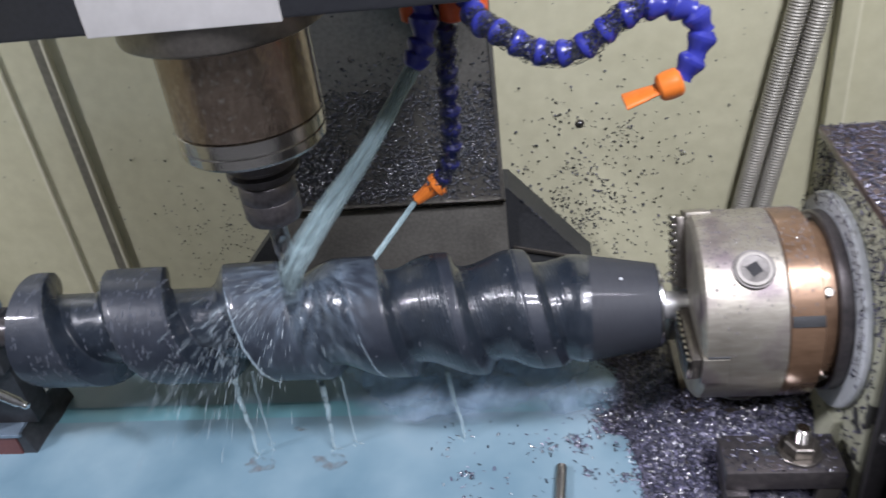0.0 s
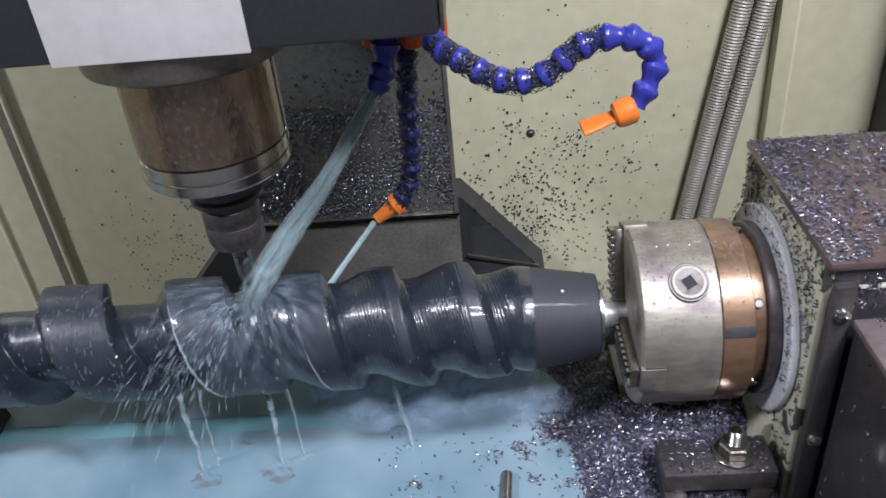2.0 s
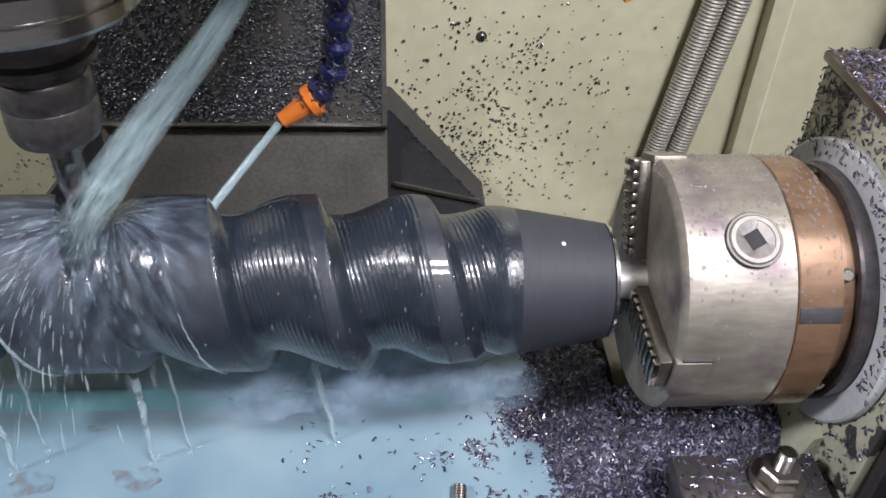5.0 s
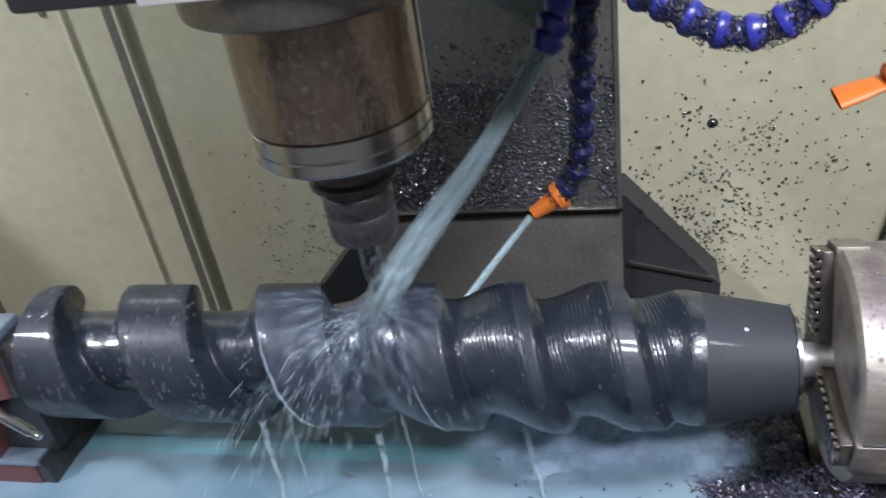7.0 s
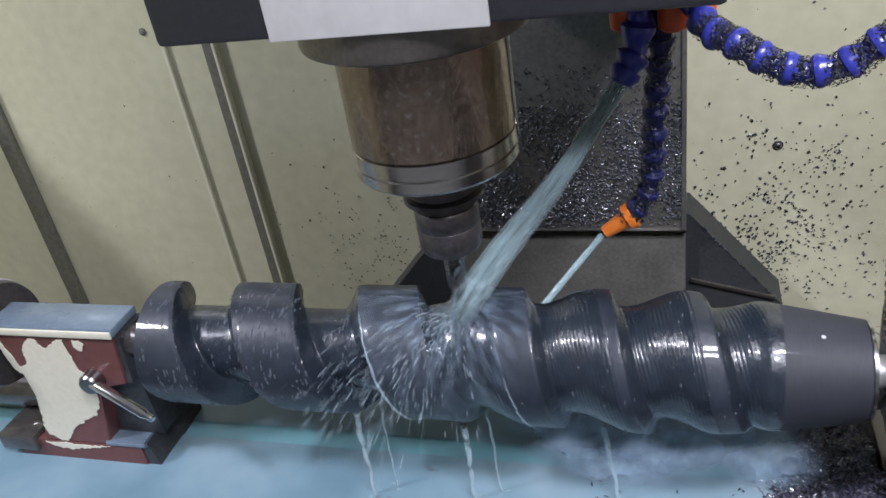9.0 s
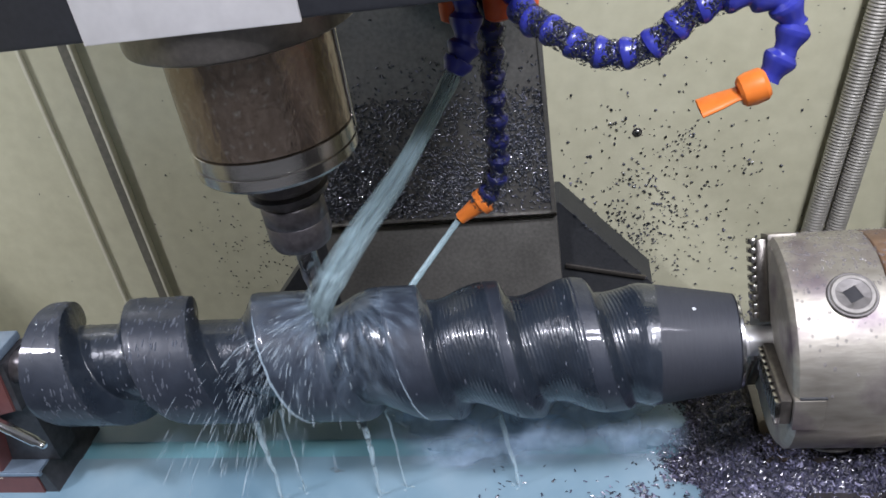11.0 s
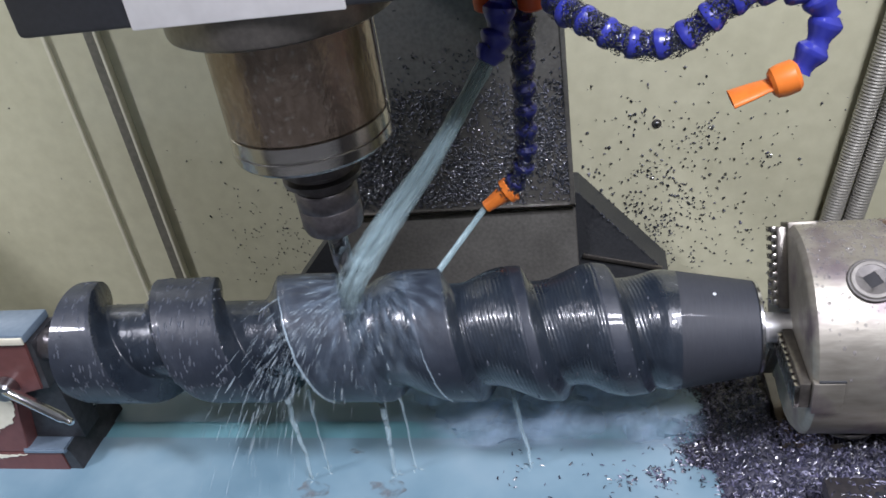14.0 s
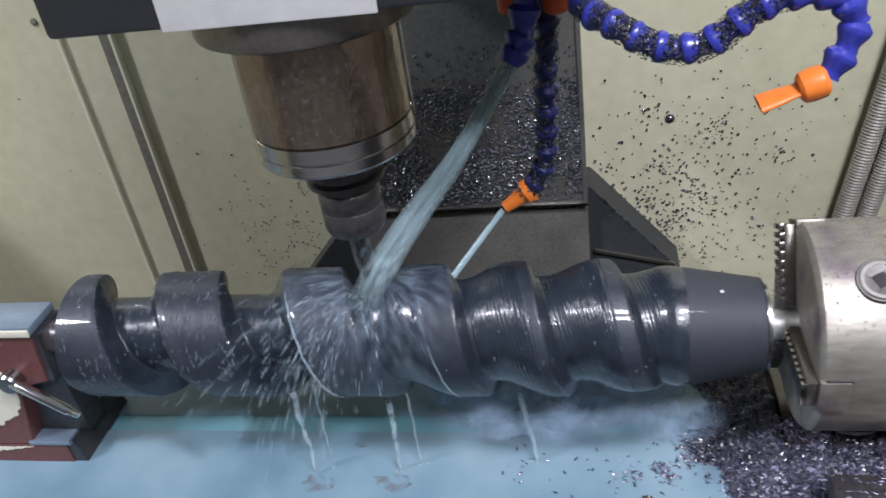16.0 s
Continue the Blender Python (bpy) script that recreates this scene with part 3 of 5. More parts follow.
swarf("swarf", pl, sz, CHIPDULL, big_hose, "dark chips caught on the hose", 6)
m = along((0.2165, -0.0112, 0.2868), (0.1848, -0.0140, 0.2770))
part("nozzle_cap", lathe([(-0.004, 0.0066), (-0.002, 0.0082), (0.004, 0.0084), (0.0080, 0.0076), (0.0095, 0.0058)], m, 22), ORANGE, big_hose, "orange plastic nozzle cap")
bm = lathe([(0.008, 0.0058), (0.012, 0.0054), (0.019, 0.0066), (0.029, 0.0074), (0.0291, 0.0062), (0.026, 0.0058)], Matrix(), 22)
bmesh.ops.transform(bm, matrix=m @ Matrix.Rotation(radians(-12), 4, "Z") @ Matrix.Diagonal((1, 0.36, 1, 1)), verts=bm.verts)
part("flat_nozzle", bm, ORANGE, big_hose, "orange flat fan nozzle")

# ---- the table and what rides on it ----
TZ = 0.008
table = thing("machine_table", (0.0, 0.1, -0.08), "wet cast-iron milling table with slots", "machine table")
for y0, y1 in ((-0.1025, 0.0165), (0.038, 0.098), (0.119, 0.160)):
    part("slab", box((-0.78, y0, TZ - 0.022), (0.60, y1, TZ), 0.0012), TABLE, table)
part("core", box((-0.78, -0.1015, -0.090), (0.60, 0.159, TZ - 0.0225), 0.002), TABLE, table)
part("front_ledge", box((-0.78, -0.150, -0.060), (0.60, -0.1027, -0.022), 0.002), TABLE, table, "lower drain ledge with puddles")
part("front_rim", box((-0.78, -0.162, -0.060), (0.60, -0.1505, -0.012), 0.002), TABLE, table)
part("slide", box((-0.5, -0.02, -0.50), (0.45, 0.15, -0.0905), 0.004), CAST, table, "dark saddle under the table")
MOVES["table"].append(table)

# coolant lying on the table: an uneven sheet with a ragged shore
SHORE = [(-0.100, 0.169), (-0.088, 0.197), (-0.058, 0.219), (-0.031, 0.213), (-0.010, 0.187), (-0.003, 0.160), (0.018, 0.166), (0.049, 0.185), (0.059, 0.187), (0.080, 0.168), (0.170, 0.160)]


def lerp_table(tab, x):
    for (a, fa), (b, fb) in zip(tab, tab[1:]):
        if x <= b:
            return fa + (fb - fa) * (x - a) / (b - a)
    return tab[-1][1]


def shore(y):
    return lerp_table(SHORE, y) + 0.007 * noise.noise((y * 60, 1.7, 0)) + 0.005 * noise.noise((y * 170, 4.2, 0))


pool = thing("coolant_pool", (0.0, 0.05, TZ), "milky pale blue coolant lying on the table", "coolant", kind="stuff")
bm = bmesh.new()
ys = [-0.1010 + 0.0025 * i for i in range(110) if -0.1010 + 0.0025 * i <= 0.158]
rows = []
for y in ys:
    xr = shore(y)
    rows.append([bm.verts.new((-0.775 + (xr + 0.775) * (i / 60.0) ** 0.7, y, TZ + 0.0022 - (0.0018 if i == 60 else 0))) for i in range(61)])
for a, b in zip(rows, rows[1:]):
    ymid = a[0].co.y
    if 0.0175 < ymid < 0.0345:
        continue
    for i in range(60):
        bm.faces.new((a[i], a[i + 1], b[i + 1], b[i]))
part("sheet", bm, POOL, pool)
bm = bmesh.new()
bmesh.ops.create_grid(bm, x_segments=60, y_segments=4, size=0.5, matrix=Matrix.Translation((-0.303, 0.0272, TZ + 0.0012)) @ Matrix.Diagonal((0.945, 0.0250, 1, 1)))
part("slot_fill", bm, SLOT, pool, "clearer cyan coolant standing in the table slot")
bm = bmesh.new()
bmesh.ops.create_grid(bm, x_segments=60, y_segments=4, size=0.5, matrix=Matrix.Translation((-0.25, -0.1267, -0.0205)) @ Matrix.Diagonal((0.9, 0.0465, 1, 1)))
part("ledge_fill", bm, POOL, pool, "coolant in the front ledge")
MOVES["table"].append(pool)

# loose bolt on the table
lb = thing("loose_bolt", (0.128, -0.065, TZ), "loose hexagon-head steel bolt lying in the coolant", "bolt")
m = along((0.1269, -0.0810, TZ + 0.0072), (0.1296, -0.0450, TZ + 0.0055))
prof = []
for i in range(40):
    h = 0.006 + 0.034 * i / 39
    prof.append((h, 0.0036 + (0.0004 if i % 2 else 0)))
part("shank", lathe(prof + [(0.0405, 0.0034)], m, 16), COLLAR, lb, "threaded shank")
part("hex_head", lathe([(-0.0015, 0.0052), (-0.001, 0.0066), (0.0040, 0.0068), (0.0056, 0.0060)], m, 6), FLANGE, lb)
MOVES["table"].append(lb)

# ---- work holding: tailstock ----
tail = thing("tailstock", (-0.36, 0.02, TZ), "steel tailstock with peeling cream and red paint", "tailstock")
yf, yb = -0.0150, 0.0150
FACE = [(-0.3952, 0.1375), (-0.3952, 0.1333), (-0.3881, 0.1015), (-0.3780, 0.0929), (-0.3860, 0.0556), (-0.3950, 0.0290), (-0.3320, 0.0290), (-0.3247, 0.0614), (-0.3180, 0.0890), (-0.2911, 0.0945), (-0.2862, 0.1375)]
body = prism(FACE, yf, yb)
bmesh.ops.bevel(body, geom=body.edges[:], offset=0.0009, segments=2, affect="EDGES")
part("body", body, VICEPAINT, tail, "body with bare red primer")
part("top_cap", box((-0.3965, yf - 0.0004, 0.1377), (-0.2845, yb + 0.0005, 0.1445), 0.0012), WETTOP, tail, "wet machined top with a painted blue-grey reflection")
part("edge_wear", box((-0.3960, yf - 0.0022, 0.1372), (-0.2855, yf - 0.0005, 0.1430), 0.0006), CREAMPATCH, tail, "worn pale edge")
# end face and hollow: their shade is painted as dark steel
part("side_plate", prism([(-0.2859, 0.1372), (-0.2815, 0.1372), (-0.2860, 0.0950), (-0.2908, 0.0950)], yf + 0.001, yb), SHADEDSTEEL, tail, "end face darkened as if in shade", smooth=False)
part("web", prism([(-0.3235, 0.0610), (-0.3172, 0.0885), (-0.2900, 0.0930), (-0.2880, 0.0340), (-0.3300, 0.0340)], yf + 0.012, yb + 0.004), SHADEDSTEEL, tail, "dark block for the shaded hollow beside the lever", smooth=False)
part("base", prism([(-0.4311, TZ + 0.0005), (-0.3050, TZ + 0.0005), (-0.3050, 0.0286), (-0.4030, 0.0286)], yf, 0.054), VICEPAINT, tail, "red primed base bar", smooth=False)
foot = prism([(-0.3360, 0.0288), (-0.2990, 0.0288), (-0.2990, 0.0335), (-0.3360, 0.0335)], -0.0165, 0.050)
bmesh.ops.bevel(foot, geom=foot.edges[:], offset=0.0012, segments=2, affect="EDGES")
part("foot", foot, WETTOP, tail, "wet machined clamping foot")
# the base's shaded end is painted dark too
part("foot_end", prism([(-0.3045, TZ + 0.0005), (-0.2930, TZ + 0.0005), (-0.2985, 0.0330), (-0.3045, 0.0284)], -0.0140, 0.052), SHADEDSTEEL, tail, "end of the base, darkened as if in shade", smooth=False)
part("lug", box((-0.440, -0.0190, 0.0180), (-0.4040, 0.030, 0.0330), 0.0015), TABLE, tail, "wet side lug")


def ragged_patch(outline, y, name):
    """A thin chip of paint with a torn outline on the front face."""
    fine_line = []
    for i, (x, z) in enumerate(outline):
        x2, z2 = outline[(i + 1) % len(outline)]
        for k in range(10):
            px, pz = x + (x2 - x) * k / 10, z + (z2 - z) * k / 10
            fine_line.append((px + 0.0018 * noise.noise((px * 300, pz * 300, 0)) + 0.0008 * noise.noise((px * 900, pz * 900, 0)), pz + 0.0018 * noise.noise((px * 300, pz * 300, 5)) + 0.0008 * noise.noise((px * 900, pz * 900, 5))))
    bm = bmesh.new()
    f = bm.faces.new([bm.verts.new((x, y, z)) for x, z in fine_line])
    bmesh.ops.triangulate(bm, faces=[f])
    ext = bmesh.ops.extrude_face_region(bm, geom=bm.faces[:])
    bmesh.ops.translate(bm, verts=[v for v in ext["geom"] if isinstance(v, bmesh.types.BMVert)], vec=(0, 0.0005, 0))
    part(name, bm, CREAMPATCH, tail, "peeling patch of old cream paint", smooth=False)


ragged_patch([(-0.3720, 0.1239), (-0.3640, 0.1322), (-0.3562, 0.1341), (-0.3549, 0.1285), (-0.3491, 0.1251), (-0.3384, 0.1324), (-0.3314, 0.1352), (-0.3319, 0.1276), (-0.3302, 0.1184), (-0.3324, 0.1077), (-0.3257, 0.1039), (-0.3185, 0.1008), (-0.3205, 0.0843), (-0.3250, 0.0700), (-0.3325, 0.0608), (-0.3456, 0.0538), (-0.3603, 0.0436), (-0.3714, 0.0300), (-0.3771, 0.0300), (-0.3800, 0.0330), (-0.3870, 0.0360), (-0.3885, 0.0436), (-0.3855, 0.0557), (-0.3791, 0.0827), (-0.3775, 0.0940), (-0.3850, 0.1030), (-0.3758, 0.1077), (-0.3708, 0.1118)], yf - 0.0007, "cream_paint")
ragged_patch([(-0.3225, 0.1326), (-0.3160, 0.1345), (-0.3143, 0.1295), (-0.3180, 0.1242), (-0.3227, 0.1265)], yf - 0.0007, "cream_paint")
ragged_patch([(-0.3945, 0.1345), (-0.3895, 0.1336), (-0.3864, 0.1206), (-0.3790, 0.1010), (-0.3800, 0.0960), (-0.3875, 0.1030)], yf - 0.0007, "cream_paint")
ragged_patch([(-0.395, 0.0262), (-0.375, 0.0275), (-0.352, 0.0262), (-0.334, 0.0270), (-0.350, 0.0240), (-0.372, 0.0205), (-0.385, 0.0225)], yf - 0.0007, "cream_paint")
part("lever_boss", lathe([(0, 0.0085), (0.008, 0.0085), (0.010, 0.0070)], along((-0.3165, yf - 0.0002, 0.0990), (-0.3155, -0.3, 0.0990)), 24), TOOL, tail)
part("lever", lathe([(0.0, 0.0040), (0.052, 0.0037), (0.054, 0.0026), (0.060, 0.0026), (0.061, 0.0016)], along((-0.3140, -0.0215, 0.0990), (-0.2660, -0.0360, 0.0868)), 18), BRIGHT, tail, "bright steel clamping lever")
part("quill", lathe([(-0.290, 0.012), (-0.276, 0.012), (-0.272, 0.009), (-0.260, 0.003)], axis_x(), 28), DARKSTEEL, tail, "dark centre quill")
wheel = part("handwheel", lathe([(-0.470, 0.012), (-0.466, 0.040), (-0.452, 0.042), (-0.447, 0.040), (-0.444, 0.012)], axis_x(0.042, 0.006, 0.120), 48), DARKSTEEL, tail, "dark grey handwheel")
part("rim", annulus(-0.4660, -0.4535, 0.040, 0.0428, axis_x(0.042, 0.006, 0.120), 48, 0.0005), WHITERING, wheel, "white rim")
part("spindle_tube", lathe([(-0.60, 0.017), (-0.392, 0.017)], axis_x(0, 0.024, 0.050), 28), TABLE, tail)
MOVES["table"].append(tail)

# ---- rotary table body ----
rot = thing("rotary_table", (0.42, 0.0, TZ), "rotary table with brown swarf-strewn top and chipped cream face", "rotary table")
part("housing", box((0.3185, -0.084, TZ + 0.001), (0.62, 0.066, 0.2125), 0.003), BLACKPAINT, rot, "worn black painted housing")
part("face", box((0.3130, -0.0800, TZ + 0.003), (0.3185, 0.0655, 0.2115), 0.0015), CREAMBODY, rot, "chipped cream face plate")
part("top", box((0.3110, -0.0870, 0.2128), (0.62, 0.068, 0.2185), 0.0018), RUSTTOP, rot, "brown grimy top plate")
part("edge_plate", box((0.3150, -0.0905, TZ + 0.003), (0.3270, -0.0842, 0.2050), 0.0012), BLACKPAINT, rot, "narrow black edge plate")
bm = bmesh.new()
zz = 0.2015
vs = [bm.verts.new((0.330 + 0.16 * i / 30, -0.08425, zz + 0.0024 * noise.noise((i * 0.55, 2, 0)))) for i in range(31)]
ws2 = [bm.verts.new((0.330 + 0.16 * i / 30, -0.08425, zz - 0.0028 + 0.0026 * noise.noise((i * 0.6, 7, 0)))) for i in range(31)]
for i in range(30):
    if noise.noise((i * 0.3, 11, 0)) > -0.12:
        bm.faces.new((vs[i], vs[i + 1], ws2[i + 1], ws2[i]))
ext = bmesh.ops.extrude_face_region(bm, geom=bm.faces[:])
bmesh.ops.translate(bm, verts=[v for v in ext["geom"] if isinstance(v, bmesh.types.BMVert)], vec=(0, 0.0006, 0))
part("paint_scar", bm, CREAMPATCH, rot, "scar of bare cream filler", smooth=False)
for z in (0.186, 0.088):
    part("bolt", lathe([(0, 0.0046), (0.002, 0.0044), (0.0034, 0.0030), (0.0038, 0.001)], along((0.3212, -0.0905, z), (0.3212, -0.3, z)), 18), BRIGHT, rot, "domed bright bolt")
ring = part("ring", annulus(0.3068, 0.3125, 0.050, 0.0715, axis_x(), 80, 0.0012), WHITERING, rot, "white enamelled dial ring")
# fills the gap behind the chuck; its dark colour stands for the shade
part("gap_ring", annulus(0.2985, 0.3066, 0.030, 0.0595, axis_x(), 72, 0.0012), DARKSTEEL, rot, "dark ring standing for the shaded gap behind the chuck")
bm = prism([(0.300, 0.012), (0.313, 0.012), (0.313, 0.062), (0.3075, 0.060), (0.300, 0.030)], -0.050, -0.012)
part("foot_web", bm, CREAMBODY, rot, "cream foot web", smooth=False)
part("base", box((0.2180, -0.0195, TZ + 0.0005), (0.3125, 0.066, 0.0465), 0.0012), TABLE, rot, "oily brown base under the chuck")
part("base_step", box((0.2150, -0.078, TZ + 0.0005), (0.3125, -0.0200, 0.0235), 0.0012), TABLE, rot, "lower step of the base")
MOVES["table"].append(rot)

motor = thing("motor_box", (0.42, -0.19, TZ), "black motor box with a brown swarf-strewn lid", "motor box")
part("body", box((0.3285, -0.30, -0.09), (0.62, -0.0915, 0.1775), 0.003), BLACKPAINT, motor)
part("lid", box((0.3270, -0.302, 0.1778), (0.62, -0.0910, 0.1835), 0.0018), SHEENLID, motor, "brown grimy lid with a painted pale sheen")
MOVES["table"].append(motor)

# clamp with stud and nut
clamp = thing("strap_clamp", (0.268, -0.085, TZ), "dark steel strap clamp with stud and nut", "clamp")
part("strap", box((0.2320, -0.0890, 0.0420), (0.3050, -0.0560, 0.0580), 0.0016), DARKSTEEL, clamp)
part("slot", box((0.2570, -0.0745, 0.0545), (0.2690, -0.0670, 0.05825), 0.0006), CAST, clamp, "dark open slot")
part("foot_block", box((0.2325, -0.0930, TZ + 0.0005), (0.2470, -0.0640, 0.0417), 0.0015), DARKSTEEL, clamp)
part("heel_block", box((0.2890, -0.0880, TZ + 0.0005), (0.3040, -0.0600, 0.0417), 0.0015), TABLE, clamp)
cx, cy = 0.2800, -0.0725
part("washer", annulus(0.0582, 0.0606, 0.005, 0.0135, Matrix.Translation((cx, cy, 0)), 28, 0.0005), FLANGE, clamp)
part("nut", lathe([(0.0607, 0.0095), (0.0612, 0.0102), (0.0682, 0.0102), (0.0692, 0.0090)], Matrix.Translation((cx, cy, 0)), 6), FLANGE, clamp, "hexagon nut")
part("stud", lathe([(TZ + 0.001, 0.0055)] + [(0.069 + 0.0006 * i, 0.0043 + (0.0006 if i % 2 else 0)) for i in range(18)] + [(0.0803, 0.0036)], Matrix.Translation((cx, cy, 0)), 18), COLLAR, clamp, "threaded stud")
MOVES["table"].append(clamp)

# ---- the chuck ----
AX = 0.125
chuck = thing("lathe_chuck", (0.25, 0, AX), "worn steel chuck with square key holes and a rust-brown back ring", "chuck")
R = 0.0625
part("body", lathe([(0.2195, 0.012), (0.2180, 0.0150), (0.2180, 0.0575), (0.2186, 0.0600), (0.2210, R), (0.2680, R), (0.2686, R - 0.0007)], axis_x(), 96), CHUCK, chuck)
part("back_ring", lathe([(0.2690, R - 0.001), (0.2696, R - 0.0002), (0.2885, R - 0.0004), (0.2892, R - 0.0015)], axis_x(), 96), RUSTRING, chuck, "wet rust-brown steel ring")
part("back_flange", lathe([(0.2893, 0.0535), (0.2895, 0.0560), (0.2940, 0.0560), (0.2946, 0.0540), (0.2985, 0.0540)], axis_x(), 72), RUSTRING, chuck, "narrow brown flange")
KEY = 36.0  # turn of the first key hole from the top towards the viewer


def on_chuck(x, turn_deg, r):
    a = radians(turn_deg)
    return Vector((x, -r * math.sin(a), AX + r * math.cos(a)))


for k in range(3):
    a = KEY + 120 * k
    p, q = on_chuck(0.2500, a, R + 0.0002), on_chuck(0.2500, a, R + 1)
    m = along(p, q)
    pin = part("pinion", annulus(0.0, 0.0022, 0.0088, 0.0112, m, 40, 0.0006), RIM, chuck, "worn steel key socket rim")
    sq = bmesh.new()
    outer = [(0.0090 * math.cos(radians(22.5 * i - 17)), 0.0090 * math.sin(radians(22.5 * i - 17))) for i in range(16)]
    def sqpt(i):
        t = radians(22.5 * i - 45)
        c, s = math.cos(t), math.sin(t)
        f = 0.0038 / max(abs(c), abs(s))
        turn_c, turn_s = math.cos(radians(28)), math.sin(radians(28))
        return f * (c * turn_c - s * turn_s), f * (c * turn_s + s * turn_c)
    top = [sq.verts.new(m @ Vector((x, y, 0.0018))) for x, y in outer]
    rim = [sq.verts.new(m @ Vector((*sqpt(i), 0.0014))) for i in range(16)]
    for i in range(16):
        j = (i + 1) % 16
        sq.faces.new((top[i], top[j], rim[j], rim[i]))
    part("key_socket", sq, CHUCKFACE, pin, "square key socket", smooth=False)
    # no real depth here; the hole's shade is a flat dark square
    hole = bmesh.new()
    hole.faces.new([hole.verts.new(m @ Vector((x, y, 0.0010))) for x, y in ((sqpt(0)), (sqpt(4)), (sqpt(8)), (sqpt(12)))])
    part("key_hole", hole, BLACKHOLE, pin, "flat dark square for the shaded key hole", smooth=False)
    # the rim stands in a shallow seat
    part("seat", annulus(-0.0006, 0.0012, 0.0113, 0.0126, m, 40, 0.0003), CHUCKFACE, pin)
for k in range(3):
    a = KEY + 60 + 120 * k
    def chuck_box(y0, y1, r0, r1, x0, x1, bev=0.0008):
        bm = box((r0, y0, x0), (r1, y1, x1), bev)
        for v in bm.verts:
            r, s, x = v.co
            rad = radians(a)
            v.co = Vector((x, -r * math.sin(rad) + s * math.cos(rad), AX + r * math.cos(rad) + s * math.sin(rad)))
        return bm
    jaw = part("jaw", chuck_box(-0.0085, 0.0085, 0.012, 0.0605, 0.2120, 0.2179), FLANGE, chuck, "stepped dark jaw")
    for i in range(9):
        rr = 0.0160 + 0.0054 * i
        part("tooth", chuck_box(-0.0078, 0.0078, rr - 0.0017, rr + 0.0017, 0.2092, 0.2122, 0.0003), COLLAR, jaw, "bright worn tooth")
    part("jaw_guide", chuck_box(-0.0105, 0.0105, R - 0.004, R + 0.0006, 0.2183, 0.2340, 0.0005), CHUCK, chuck)
    part("guide_slot", chuck_box(0.0106, 0.0118, R - 0.004, R + 0.0002, 0.2210, 0.2345, 0.0002), CAST, chuck)
    a = KEY + 30 + 120 * k
    part("ring_slot", chuck_box(-0.0034, 0.0034, R - 0.006, R + 0.0003, 0.2696, 0.2886, 0.0002), CAST, chuck, "dark locking slot in the ring")
for k in range(6):
    p = on_chuck(0.2920, 20 + 60 * k + 30, 0.0558)
    part("bolt", lathe([(0, 0.0032), (0.003, 0.0032), (0.0036, 0.0024)], along(p, on_chuck(0.2920, 50 + 60 * k, 1)), 12), COLLAR, chuck)
MOVES["work"].append(chuck)

# ---- the screw being milled ----
# the trailing (steep) edge of the land: place along the axis and turns of the helix
EDGES = [(-0.3087, -0.861), (-0.2197, 0.139), (-0.1308, 1.139), (-0.0457, 2.139), (0.0190, 3.139), (0.0685, 4.139), (0.1220, 5.139), (0.1750, 6.139)]
WIDTHS = [(-0.30, 0.50), (-0.13, 0.49), (-0.085, 0.46), (-0.030, 0.42), (-0.002, 0.33), (0.030, 0.27), (0.063, 0.12), (0.090, 0.15), (0.112, 0.20), (0.160, 0.20)]
SCREW_END, CONE_X = -0.2500, 0.1540


def smooth_step(e0, e1, x):
    t = min(1.0, max(0.0, (x - e0) / (e1 - e0)))
    return t * t * (3 - 2 * t)


def helix_place(x, phi):
    """Where a point lies in its turn: 0 at the steep edge, up to 1 - land width in the groove, then land."""
    u = lerp_table(EDGES, x) - phi / (2 * math.pi)
    return u - math.floor(u), lerp_table(WIDTHS, x)


def screw_radius(x, phi):
    """phi: turn from the top towards the viewer."""
    fr, w = helix_place(x, phi)
    outer = 0.0430 if x < 0.105 else 0.0430 - (x - 0.105) * 0.139
    deep = 1 - smooth_step(-0.085, -0.035, x)
    root = 0.0330 - 0.0068 * deep
    span = 1 - w
    if fr >= span:
        f = (fr - span) / w
        r = outer - 0.0006 * (1 - smooth_step(0.0, 0.10, f)) - 0.0005 * smooth_step(0.95, 1.0, f)
    else:
        g = fr / span
        wall = smooth_step(0.0, 0.11 + 0.05 * (1 - deep), g)
        rise = smooth_step(0.26 + 0.48 * deep, 1.0, g) ** (1.0 + 0.4 * deep)
        r = outer - (outer - root) * wall * (1 - 0.97 * rise)
        rib = math.sin(g * 118 + 2.5 * noise.noise((x * 60, phi * 1.5, 0))) + 0.6 * noise.noise((g * 60, phi * 2.0, 3))
        r += 0.00011 * rib * smooth_step(-0.03, 0.01, x) * wall
        r += 0.00030 * noise.noise((x * 90, phi * 3, 7)) * deep * wall
    if x > 0.134:
        body = 0.0362 - (x - CONE_X) * 0.170
        r = r + (body - r) * smooth_step(0.134, CONE_X - 0.002, x)
    return r


